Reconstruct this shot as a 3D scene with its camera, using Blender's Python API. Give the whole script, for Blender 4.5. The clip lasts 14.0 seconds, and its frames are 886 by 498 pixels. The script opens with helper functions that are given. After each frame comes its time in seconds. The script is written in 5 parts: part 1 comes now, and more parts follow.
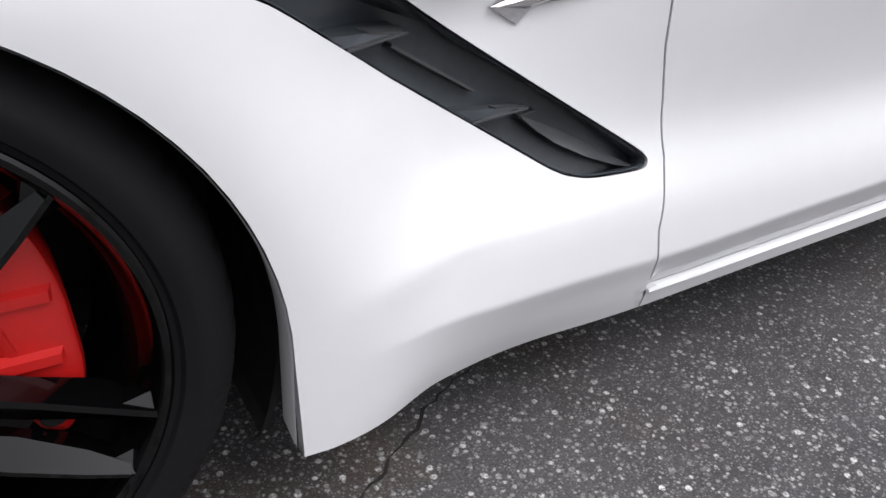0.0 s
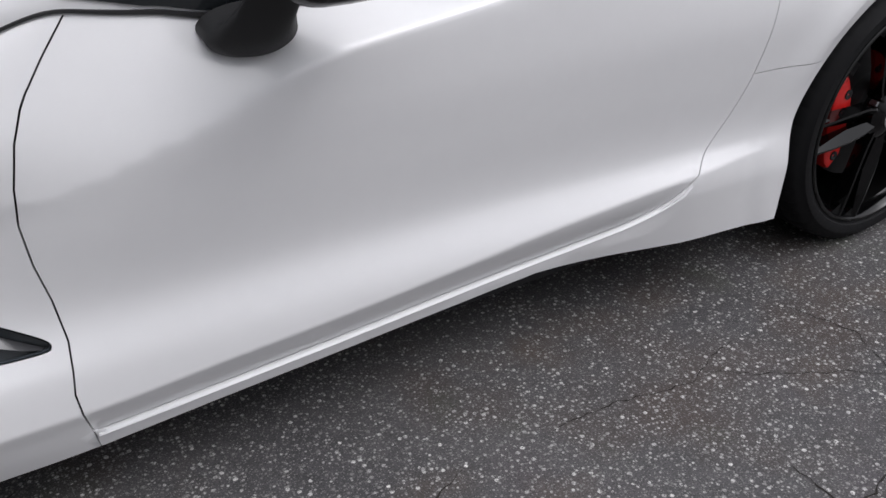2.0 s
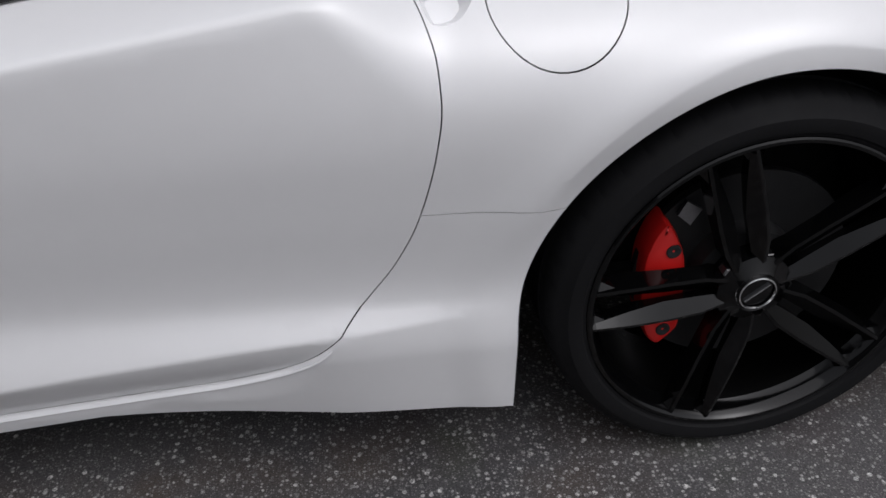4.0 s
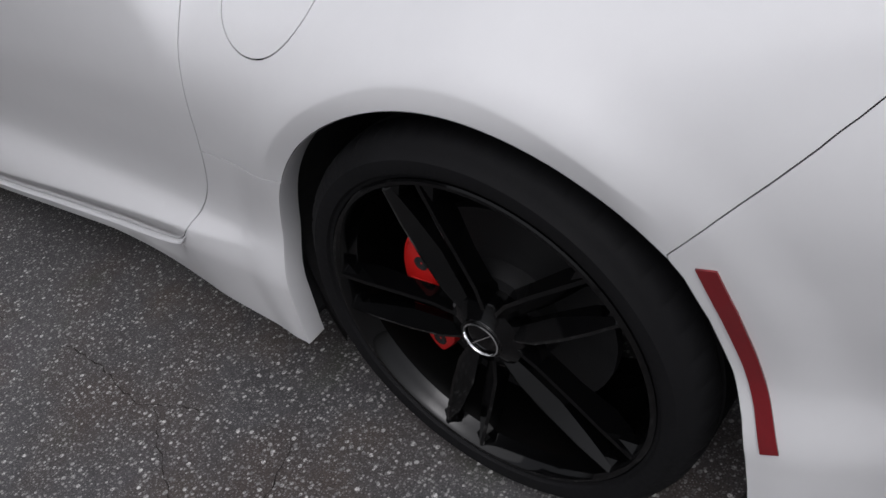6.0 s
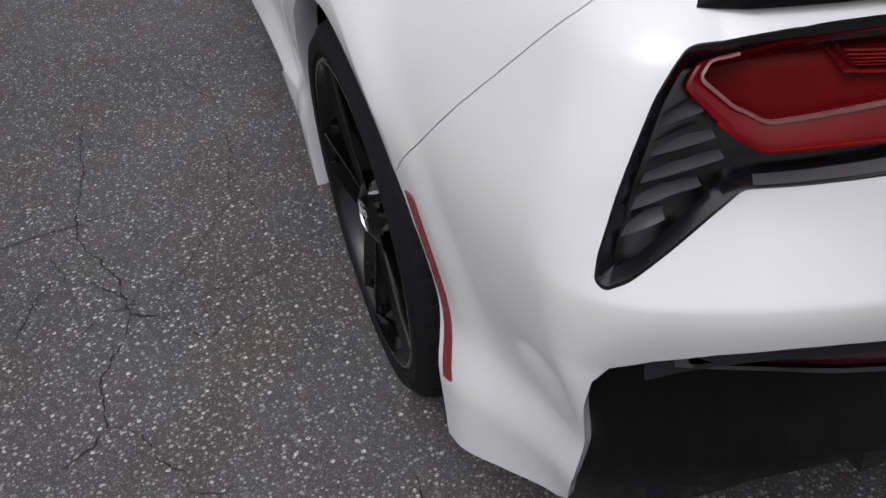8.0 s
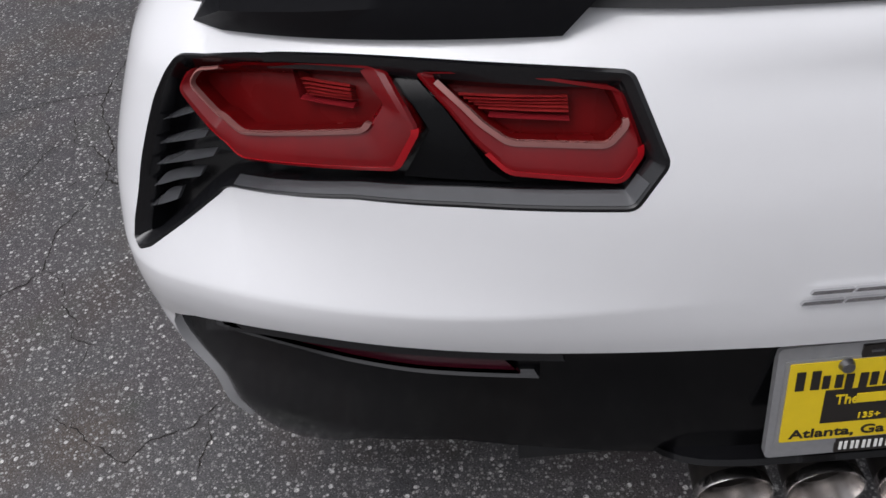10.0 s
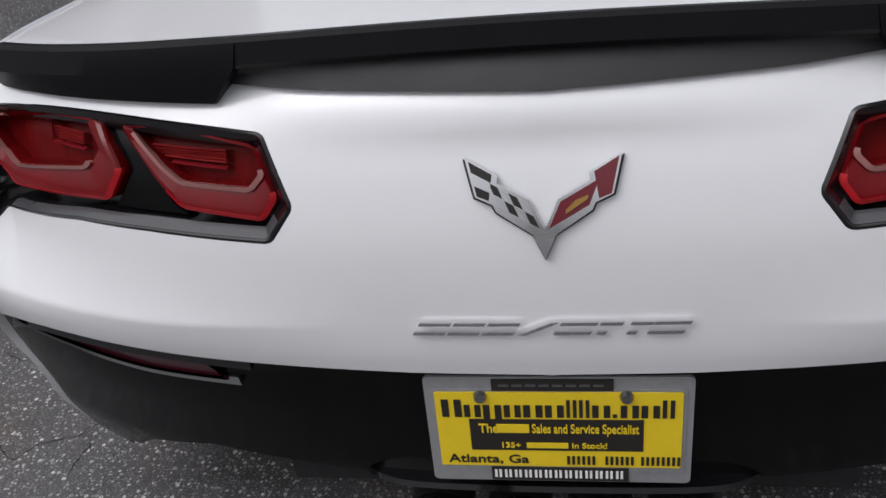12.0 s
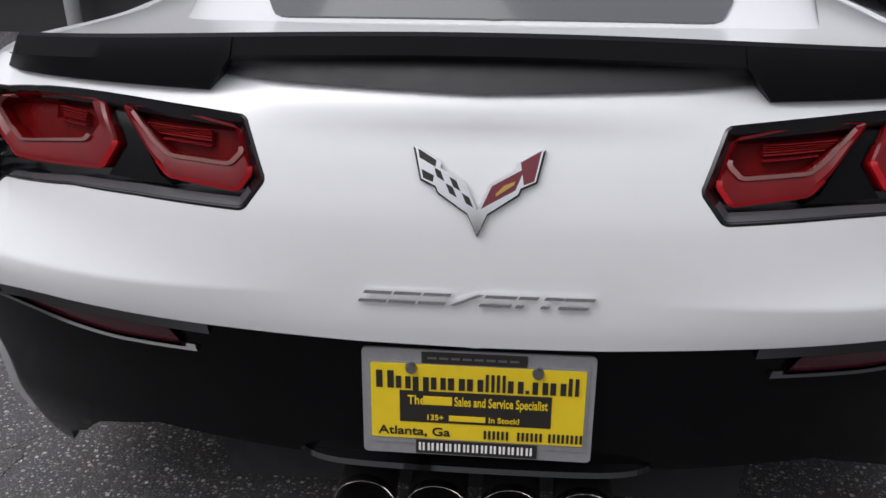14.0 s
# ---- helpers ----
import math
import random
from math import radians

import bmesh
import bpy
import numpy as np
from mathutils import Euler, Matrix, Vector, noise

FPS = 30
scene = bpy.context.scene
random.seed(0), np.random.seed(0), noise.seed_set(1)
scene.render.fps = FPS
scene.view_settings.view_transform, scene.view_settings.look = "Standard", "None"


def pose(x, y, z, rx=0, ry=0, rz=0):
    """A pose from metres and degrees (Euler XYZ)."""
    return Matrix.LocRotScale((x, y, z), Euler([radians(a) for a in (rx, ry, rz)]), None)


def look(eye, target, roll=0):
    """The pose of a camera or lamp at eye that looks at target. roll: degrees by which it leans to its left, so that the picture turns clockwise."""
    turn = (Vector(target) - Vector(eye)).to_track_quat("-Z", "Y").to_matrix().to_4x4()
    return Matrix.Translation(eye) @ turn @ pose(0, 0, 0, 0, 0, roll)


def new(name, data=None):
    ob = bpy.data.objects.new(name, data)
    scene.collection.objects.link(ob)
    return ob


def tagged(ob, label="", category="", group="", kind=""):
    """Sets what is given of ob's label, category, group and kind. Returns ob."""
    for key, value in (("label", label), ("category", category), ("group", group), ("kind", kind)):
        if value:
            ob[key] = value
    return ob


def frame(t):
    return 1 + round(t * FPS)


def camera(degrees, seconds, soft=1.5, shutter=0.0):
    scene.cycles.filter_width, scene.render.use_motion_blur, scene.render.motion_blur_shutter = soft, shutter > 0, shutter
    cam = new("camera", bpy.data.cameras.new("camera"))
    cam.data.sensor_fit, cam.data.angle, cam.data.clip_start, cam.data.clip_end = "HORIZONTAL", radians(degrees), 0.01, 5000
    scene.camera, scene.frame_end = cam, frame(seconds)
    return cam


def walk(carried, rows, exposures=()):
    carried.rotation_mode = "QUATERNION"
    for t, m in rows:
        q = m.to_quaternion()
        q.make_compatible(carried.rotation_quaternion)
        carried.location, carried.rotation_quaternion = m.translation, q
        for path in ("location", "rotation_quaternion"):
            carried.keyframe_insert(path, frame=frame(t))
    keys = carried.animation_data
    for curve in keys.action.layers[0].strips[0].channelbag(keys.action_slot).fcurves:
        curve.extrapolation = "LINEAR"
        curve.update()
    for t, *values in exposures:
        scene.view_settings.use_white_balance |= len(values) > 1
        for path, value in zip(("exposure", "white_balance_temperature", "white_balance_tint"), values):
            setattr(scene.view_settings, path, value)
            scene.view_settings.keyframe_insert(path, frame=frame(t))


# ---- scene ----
cam = camera(53.22, 14.0)
PATH = [
    (0, (-1.2018, -1.5105, 0.8079), (-0.4194, -0.2073, -0.1563), 3.78),
    (0.5, (-1.1633, -1.6719, 0.8747), (-0.2656, -0.3798, 0.0001), 2.59),
    (1, (-1.048, -1.890, 1.019), (-0.050, -0.461, 0.038), 1.5),
    (1.5, (-0.8522, -2.0000, 1.1150), (0.0660, -0.6420, 0.1540), 0.85),
    (2, (-0.5742, -2.0402, 1.1719), (0.2070, -0.7184, 0.2325), -0.23),
    (2.5, (-0.2628, -2.0414, 1.1711), (0.4260, -0.6756, 0.2225), -0.34),
    (3, (0.0614, -1.9967, 1.1818), (0.6152, -0.5894, 0.2057), -0.95),
    (3.5, (0.4238, -1.9267, 1.1996), (0.7927, -0.4945, 0.1735), -2.11),
    (4, (0.7399, -1.9138, 1.1969), (0.9159, -0.4469, 0.1687), -2.10),
    (4.2, (0.8864, -1.9203, 1.1959), (0.9516, -0.4358, 0.1801), -2.76),
    (6.3, (2.1431, -1.5105, 1.2088), (1.0142, -0.6013, 0.1417), -13.71),
    (6.5, (2.2348, -1.4811, 1.2023), (1.0457, -0.6340, 0.1495), -13.15),
    (7, (2.4268, -1.3950, 1.1828), (1.1128, -0.7081, 0.1622), -11.33),
    (7.2, (2.4791, -1.3306, 1.1611), (1.1204, -0.7242, 0.1480), -11.12),
    (9.3, (2.7166, -0.7017, 1.2453), (1.3751, -0.6297, 0.0472), -5.63),
    (9.5, (2.7309, -0.6162, 1.2471), (1.3926, -0.6052, 0.0434), -6.97),
    (10, (2.7709, -0.4247, 1.2550), (1.4343, -0.5293, 0.0539), -8.74),
    (10.5, (2.7996, -0.2271, 1.2743), (1.4703, -0.4390, 0.0793), -10.38),
    (11, (2.7970, -0.0351, 1.2555), (1.4703, -0.3682, 0.0855), -12.25),
    (11.5, (2.8750, 0.0354, 1.2733), (1.4894, -0.2934, 0.1724), -9.88),
    (12, (2.9504, 0.0364, 1.2809), (1.5002, -0.2411, 0.2515), -7.51),
    (12.5, (3.0586, 0.0325, 1.2431), (1.5298, -0.2067, 0.3236), -4.12),
    (13, (3.1425, 0.0346, 1.2042), (1.5595, -0.1741, 0.3733), -1.62),
    (13.5, (3.1873, 0.0303, 1.2024), (1.5851, -0.1314, 0.3981), -0.52),
    (14, (3.1928, 0.0487, 1.2044), (1.5849, -0.0987, 0.4089), -0.19),
]
walk(cam, [(t, look(e, a, r)) for t, e, a, r in PATH],
     [(t, ev, 6300, 13) for t, ev in ((0, 0.60), (0.5, 0.45), (1, 0.30), (1.5, 0.19), (2, 0.03), (2.5, -0.12), (4.2, -0.37), (6.3, -0.39), (7.2, -0.30), (9.3, -0.03), (10.5, 0.0), (11.5, -0.10), (14, 0.03))])

# ---- light ----
world = bpy.data.worlds.new("overcast_sky")
scene.world = world
world.use_nodes = True
wn, wl = world.node_tree.nodes, world.node_tree.links
sky = wn.new("ShaderNodeTexSky")
sky.sky_type, sky.sun_disc = "NISHITA", False
sky.sun_elevation, sky.sun_rotation = radians(55), radians(140)
sky.air_density, sky.dust_density = 1.0, 3.0
grey = wn.new("ShaderNodeHueSaturation")
grey.inputs["Saturation"].default_value = 0.12
wl.new(sky.outputs[0], grey.inputs["Color"])
# an overcast sky is brightest overhead
wtc, wsep, wrng = wn.new("ShaderNodeTexCoord"), wn.new("ShaderNodeSeparateXYZ"), wn.new("ShaderNodeMapRange")
wl.new(wtc.outputs["Generated"], wsep.inputs[0]), wl.new(wsep.outputs["Z"], wrng.inputs[0])
wrng.inputs[1].default_value, wrng.inputs[2].default_value = 0.0, 0.9
wrng.inputs[3].default_value, wrng.inputs[4].default_value = 0.36, 1.70
wmul = wn.new("ShaderNodeVectorMath")
wmul.operation = "SCALE"
wl.new(grey.outputs[0], wmul.inputs[0]), wl.new(wrng.outputs[0], wmul.inputs[3])
wl.new(wmul.outputs[0], wn["Background"].inputs[0])
wn["Background"].inputs[1].default_value = 0.14
sun = new("sun", bpy.data.lights.new("sun", "SUN"))
sun.data.energy, sun.data.angle, sun.data.color = 0.74, radians(70), (1, 0.98, 0.95)
sun.matrix_world = look((0.2, -1.7, 5), (0.3, -0.3, 0))


# ---- materials ----
def mat(name, colour, rough=0.5, metal=0.0, coat=0.0, grain=0.0, scale=40.0, bump=0.0, spec=0.5):
    """A surface with two scales of variation in colour and gloss."""
    m = bpy.data.materials.new(name)
    m.use_nodes = True
    n, l = m.node_tree.nodes, m.node_tree.links
    b = n["Principled BSDF"]
    b.inputs["Base Color"].default_value = (*colour, 1)
    b.inputs["Roughness"].default_value, b.inputs["Metallic"].default_value = rough, metal
    b.inputs["Coat Weight"].default_value, b.inputs["Coat Roughness"].default_value = coat, 0.03
    b.inputs["Specular IOR Level"].default_value = spec
    if grain or bump:
        tc = n.new("ShaderNodeTexCoord")
        big, fine = n.new("ShaderNodeTexNoise"), n.new("ShaderNodeTexNoise")
        big.inputs["Scale"].default_value, fine.inputs["Scale"].default_value = scale * 0.1, scale
        fine.inputs["Detail"].default_value = 5
        for q in (big, fine):
            l.new(tc.outputs["Object"], q.inputs["Vector"])
        add = n.new("ShaderNodeMath")
        l.new(big.outputs[0], add.inputs[0]), l.new(fine.outputs[0], add.inputs[1])
        rng = n.new("ShaderNodeMapRange")
        rng.inputs[1].default_value, rng.inputs[2].default_value = 0.6, 1.4
        rng.inputs[3].default_value, rng.inputs[4].default_value = 1 - grain, 1 + grain
        l.new(add.outputs[0], rng.inputs[0])
        mul = n.new("ShaderNodeVectorMath")
        mul.operation = "SCALE"
        mul.inputs[0].default_value = colour
        l.new(rng.outputs[0], mul.inputs[3])
        l.new(mul.outputs[0], b.inputs["Base Color"])
        rr = n.new("ShaderNodeMath")
        rr.operation = "MULTIPLY"
        rr.inputs[1].default_value = rough
        l.new(rng.outputs[0], rr.inputs[0]), l.new(rr.outputs[0], b.inputs["Roughness"])
        if bump:
            bp = n.new("ShaderNodeBump")
            bp.inputs["Strength"].default_value, bp.inputs["Distance"].default_value = 1.0, bump
            l.new(fine.outputs[0], bp.inputs["Height"]), l.new(bp.outputs[0], b.inputs["Normal"])
    return m


PAINT = mat("white_paint", (0.72, 0.72, 0.73), 0.35, 0, 0.9, 0.015, 30)
GLOSS_BLACK = mat("gloss_black", (0.006, 0.006, 0.007), 0.2, 0, 0.15, 0.1, 60)
SATIN_BLACK = mat("satin_black_paint", (0.0075, 0.0075, 0.0088), 0.40, 0, 0, 0.12, 90, 0, 0.10)
VALANCE_BLACK = mat("gloss_black_valance", (0.003, 0.003, 0.0035), 0.14, 0, 0, 0.15, 30, 0, 0.12)
# dark grey for louvres and edges, with the sky's sheen in the colour
SHEEN_GREY = mat("dark_grey_louvre", (0.055, 0.056, 0.060), 0.2, 0, 0, 0.1, 60)
VENT_BLACK = mat("vent_black", (0.040, 0.047, 0.054), 0.24, 0, 0, 0.15, 60)
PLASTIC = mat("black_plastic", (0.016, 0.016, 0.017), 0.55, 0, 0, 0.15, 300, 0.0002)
RUBBER = mat("tyre_rubber", (0.0075, 0.0075, 0.0083), 0.72, 0, 0, 0.2, 120, 0.0003, 0.15)
DARK = mat("underbody_black", (0.012, 0.012, 0.013), 0.9, 0, 0, 0.2, 30)
RED_PAINT = mat("caliper_red", (0.55, 0.012, 0.01), 0.4, 0, 0.3, 0.08, 60)
DISC = mat("dark_brake_iron", (0.02, 0.02, 0.021), 0.5, 0.4, 0, 0.2, 80)
STEEL = mat("brushed_steel", (0.30, 0.30, 0.31), 0.35, 1, 0, 0.15, 200)
POLISHED = mat("polished_steel", (0.72, 0.69, 0.67), 0.18, 1, 0, 0.12, 120)
CHROME = mat("chrome", (0.82, 0.82, 0.83), 0.16, 1, 0, 0.03, 60)
SCRIPT_CHROME = mat("satin_chrome", (0.70, 0.70, 0.71), 0.16, 1, 0, 0.05, 60)
GLASS = mat("dark_glass", (0.012, 0.014, 0.016), 0.06, 0, 0, 0.05, 4)
HATCH_GLASS = mat("hatch_glass", (0.05, 0.052, 0.056), 0.08, 0, 1.0, 0.05, 4, 0, 1.0)
LENS_RED = mat("red_lens", (0.15, 0.003, 0.005), 0.12, 0, 0.0, 0.25, 26, 0, 0.3)
LENS_EDGE = mat("bright_red_lens_edge", (0.46, 0.006, 0.012), 0.2, 0, 0.3, 0.1, 60)
GUIDE = mat("pale_light_guide", (0.30, 0.13, 0.12), 0.18, 0, 0.4, 0.1, 80)
WHEEL_BLACK = mat("wheel_gloss_black", (0.0018, 0.0018, 0.002), 0.07, 0, 0, 0.1, 60, 0, 0.36)
BARREL = mat("wheel_barrel_black", (0.002, 0.002, 0.002), 0.3, 0, 0, 0.1, 60, 0, 0.12)
# much darker steel than the rims, for the exhaust tubes and their insides
EXHAUST = mat("sooty_steel", (0.05, 0.045, 0.042), 0.45, 0.8, 0, 0.2, 80)
LENS_DEEP = mat("deep_red_lens", (0.10, 0.003, 0.0035), 0.25, 0, 0, 0.3, 22, 0, 0.06)
LENS_RIB = mat("ribbed_red_lens", (0.21, 0.014, 0.014), 0.35, 0, 0, 0.25, 400, 0.0004, 0.15)
YELLOW = mat("yellow_plate", (0.72, 0.52, 0.01), 0.4, 0, 0.2, 0.05, 60)
INK = mat("black_print", (0.015, 0.012, 0.01), 0.5)
WHITE_INK = mat("white_print", (0.75, 0.75, 0.72), 0.5)
FRAME_GREY = mat("grey_plastic_frame", (0.22, 0.22, 0.225), 0.42, 0, 0, 0.12, 120)
EMBLEM_RED = mat("emblem_red", (0.13, 0.006, 0.012), 0.2, 0, 0.6)
GOLD = mat("gold", (0.65, 0.38, 0.12), 0.3, 1)
TAR = mat("crack_dark", (0.017, 0.014, 0.012), 0.95, 0, 0, 0.4, 60)
CONCRETE = mat("grey_painted_steel", (0.30, 0.30, 0.30), 0.6, 0, 0, 0.1, 20)
REFLECTOR = mat("dark_red_reflector", (0.050, 0.006, 0.013), 0.2, 0, 0.2, 0.1, 300)
RED_FILM = mat("red_reflector", (0.18, 0.010, 0.014), 0.22, 0, 0.4, 0.08, 300)


# ---- building helpers ----
def mesh_object(name, verts, faces, material, parent=None, label="", smooth=True, normals=None):
    me = bpy.data.meshes.new(name)
    me.from_pydata([tuple(v) for v in verts], [], [tuple(f) for f in faces])
    me.materials.append(material)
    if smooth:
        me.shade_smooth()
    me.update()
    if normals is not None:
        me.normals_split_custom_set_from_vertices([tuple(q) for q in normals])
    ob = new(name, me)
    ob.parent = parent
    if label:
        ob["label"] = label
    return ob


def part(name, bm, material, parent, label="", smooth=30):
    """Links a bmesh as one mesh object under a thing or a part."""
    bmesh.ops.recalc_face_normals(bm, faces=bm.faces)
    me = bpy.data.meshes.new(name)
    bm.to_mesh(me)
    bm.free()
    me.materials.append(material)
    if smooth:
        me.shade_smooth()
        me.set_sharp_from_angle(angle=radians(smooth))
    ob = new(name, me)
    ob.parent = parent
    if label:
        ob["label"] = label
    return ob


def thing(name, label, category, group="", kind=""):
    ob = new(name)
    return tagged(ob, label, category, group, kind)


def revolve(bm, profile, centre, seg=96, axis="y"):
    """Turns a profile of (radius, offset along y) round the y axis at centre; appended to bm."""
    rings = []
    for r, o in profile:
        rings.append([bm.verts.new((centre[0] + r * math.cos(2 * math.pi * k / seg), centre[1] + o, centre[2] + r * math.sin(2 * math.pi * k / seg))) for k in range(seg)])
    for a, b in zip(rings, rings[1:]):
        for k in range(seg):
            bm.faces.new((a[k], a[(k + 1) % seg], b[(k + 1) % seg], b[k]))
    return rings


def prism(bm, base, top):
    """A closed solid between two loops of points."""
    a, b = [bm.verts.new(p) for p in base], [bm.verts.new(p) for p in top]
    n = len(a)
    bm.faces.new(a[::-1]), bm.faces.new(b)
    for k in range(n):
        bm.faces.new((a[k], a[(k + 1) % n], b[(k + 1) % n], b[k]))


def box(bm, x0, x1, y0, y1, z0, z1):
    prism(bm, [(x0, y0, z0), (x1, y0, z0), (x1, y1, z0), (x0, y1, z0)], [(x0, y0, z1), (x1, y0, z1), (x1, y1, z1), (x0, y1, z1)])


# ---- the body's skin ----
def spl(xs, ys):
    """Smooth curve through a few heights (monotone cubic)."""
    xs, ys = np.array(xs, float), np.array(ys, float)
    h, d = np.diff(xs), np.diff(ys) / np.diff(xs)
    m = np.concatenate(([d[0]], np.where(d[:-1] * d[1:] > 0, 2 * d[:-1] * d[1:] / (d[:-1] + d[1:] + 1e-12), 0), [d[-1]]))

    def f(x):
        x = np.asarray(x, float)
        i = np.clip(np.searchsorted(xs, x) - 1, 0, len(xs) - 2)
        s = np.clip((x - xs[i]) / h[i], 0, 1)
        return ((1 + 2 * s) * (1 - s) ** 2 * ys[i] + s * (1 - s) ** 2 * h[i] * m[i]
                + s * s * (3 - 2 * s) * ys[i + 1] + s * s * (s - 1) * h[i] * m[i + 1])
    return f


def step(a, b, x):
    s = np.clip((np.asarray(x, float) - a) / (b - a), 0, 1)
    return s * s * (3 - 2 * s)


def smax(a, b, k):
    h = np.clip(k - np.abs(a - b), 0, k) / k
    return np.maximum(a, b) + h * h * k * 0.25


AXLE_R, AXLE_F = 1.355, -1.355
HUB_R, HUB_F = 0.335, 0.324
ARCH_R, ARCH_F = (1.360, 0.319, 0.391), (-1.363, 0.288, 0.367)
widest = spl([-2.25, -1.8, -1.355, -1.0, -0.55, 0, 0.5, 0.98, 1.355, 1.75, 2.1], [0.80, 0.88, 0.92, 0.905, 0.872, 0.880, 0.896, 0.922, 0.930, 0.894, 0.848])
lean = spl([0.1, 0.2, 0.30, 0.42, 0.55, 0.66, 0.95], [0.016, 0.008, 0.008, 0.028, 0.018, 0.011, 0.012])
shoulder_z = spl([-1.5, -0.9, -0.53, -0.3, -0.1, 0.0, 0.2, 0.4, 0.6, 0.8, 1.0, 2.1], [0.68, 0.625, 0.60, 0.65, 0.727, 0.744, 0.771, 0.797, 0.822, 0.846, 0.868, 0.90])
shoulder_a = spl([-1.2, -0.9, -0.5, -0.3, -0.05, 0.6, 0.8, 0.95, 2.1], [0.48, 0.40, 0.36, 0.50, 1.4, 3.0, 1.6, 0.0, 0.0])
shoulder_r = spl([-1.2, -0.5, -0.3, -0.05, 0.7, 0.95, 2.1], [0.06, 0.06, 0.05, 0.007, 0.007, 0.03, 0.03])
haunch_a = spl([-0.2, 0.45, 0.8, 1.1, 2.1], [0, 0.16, 0.34, 0.46, 0.55])
ridge_z = lambda x: 0.700 + 0.14 * (x + 0.72)
sill_z = spl([-0.56, -0.4, -0.2, 0.0, 0.2, 0.37, 0.525, 0.59, 0.64, 0.672, 0.705], [0.197, 0.204, 0.216, 0.231, 0.246, 0.258, 0.270, 0.283, 0.301, 0.322, 0.352])
crease_z = spl([-1.0, -0.87, -0.74, -0.53, -0.3, 0.0, 0.35, 0.705, 0.85, 1.0], [0.262, 0.259, 0.254, 0.253, 0.267, 0.290, 0.325, 0.352, 0.362, 0.37])
flare_h = spl([-1.0, -0.92, -0.53, 0.70, 0.85, 1.0], [0.03, 0.032, 0.125, 0.034, 0.024, 0.024])
crease_a = spl([-0.96, -0.78, -0.5, 0.68, 0.84, 0.96], [0, 0.012, 0.02, 0.02, 0.010, 0])
rear_x = spl([0.1, 0.26, 0.36, 0.45, 0.53, 0.573, 0.61, 0.66, 0.735, 0.80, 0.855, 0.90, 1.0], [2.06, 2.15, 2.182, 2.193, 2.200, 2.206, 2.2095, 2.207, 2.197, 2.177, 2.152, 2.124, 2.05])
top_z = spl([-2.3, -1.9, -1.355, -0.8, -0.2, 0.5, 1.0, 1.4, 1.8, 2.15], [0.55, 0.70, 0.80, 0.84, 0.865, 0.875, 0.875, 0.89, 0.905, 0.93])


def soft(s, r=0.003):
    return 0.5 * (s + np.sqrt(s * s + r * r))


def half_width(x, z):
    """Half the car's width at a place along it and a height."""
    zc, a = crease_z(x), crease_a(x)
    w = widest(x) - lean(z)
    # the hollow behind the front wheel, with a sharp ridge over it
    zr, k = ridge_z(x), 0.16 * np.clip((-0.570 - x) / 0.18, 0, 1)
    hollow = np.exp(-((x + 0.78) / 0.2) ** 2) * np.clip((z - 0.33) / 0.30, 0, 1) ** 0.8
    hollow = hollow * ((1 - k) * (1 - step(zr - 0.17, zr - 0.016, z)) + k * (1 - step(zr - 0.013, zr - 0.001, z)))
    w = w - 0.088 * hollow
    w = w - shoulder_a(x) * (soft(z - shoulder_z(x), shoulder_r(x)) - 0.25 * shoulder_r(x) * np.exp(-np.abs(z - shoulder_z(x)) / 0.05))
    w = w - haunch_a(x) * soft(z - 0.70, 0.07)
    above, below = soft(z - zc), soft(zc - z)
    dip = np.minimum(below, 0.2) * 0.43 * step(0, 0.02, a)
    # the sill under the door stands proud of the door's tucked-in foot, and runs on behind it to the rear wheel
    low = (1 - step(-0.0045, -0.0018, z - sill_z(x))) * step(-0.520, -0.518, x)
    low = np.maximum(low, step(0.700, 0.712, x) + step(-0.80, -0.53, x) * (1 - step(-0.520, -0.518, x)))
    rocker = (0.002 * step(0, 0.03, below) + 0.26 * below) * (1 - step(0.40, 1.04, x))
    foot = np.maximum(zc - sill_z(x), 0)
    rocker = np.maximum(rocker, (0.43 * foot - 0.006 + 0.08 * (below - foot)) * (1 - step(0.66, 0.71, x)) * step(-0.50, -0.35, x))
    dip = dip * (1 - low) + rocker * low
    rise = 1 - above / flare_h(x)
    w = w + a * 0.5 * (rise + np.sqrt(rise * rise + 0.03)) - dip
    ax, hub, r0 = ARCH_F
    w = w + (0.920 - w) * (1 - step(r0 + 0.01, r0 + 0.21, np.hypot(x - ax, z - hub))) * (1 - step(-0.6, -0.5, x))
    ax, hub, r0 = ARCH_R
    r = np.hypot(x - ax, z - hub)
    fade = (1 - step(1.58, 1.67, x)) * step(0.42, 0.62, z)
    w = w + fade * (0.007 * (1 - step(r0 + 0.03, r0 + 0.09, r)) - 0.34 * np.clip(soft(r0 + 0.031 - r, 0.0015), 0, 0.05))
    # the bumper's lower corner tucks in
    w = w - 0.18 * soft(0.53 - z, 0.05) * step(1.77, 1.97, x)
    return w + 0.007 * (1 - step(r0 + 0.045, r0 + 0.12, r))


def bow(y, z=0.8):
    """How far the tail curves forward away from the middle; flatter low down."""
    q = np.asarray(y, float) ** 2
    low = 1 - step(0.62, 0.74, z)
    foot = 0.4 - 0.4 * step(0.36, 0.54, z)
    lower = foot * 0.26 * q + (1 - foot) * (0.06 * q + 0.26 * q * q)
    return low * lower + (1 - low) * np.minimum(0.04 * q + 0.48 * q * q, 0.26 * q)


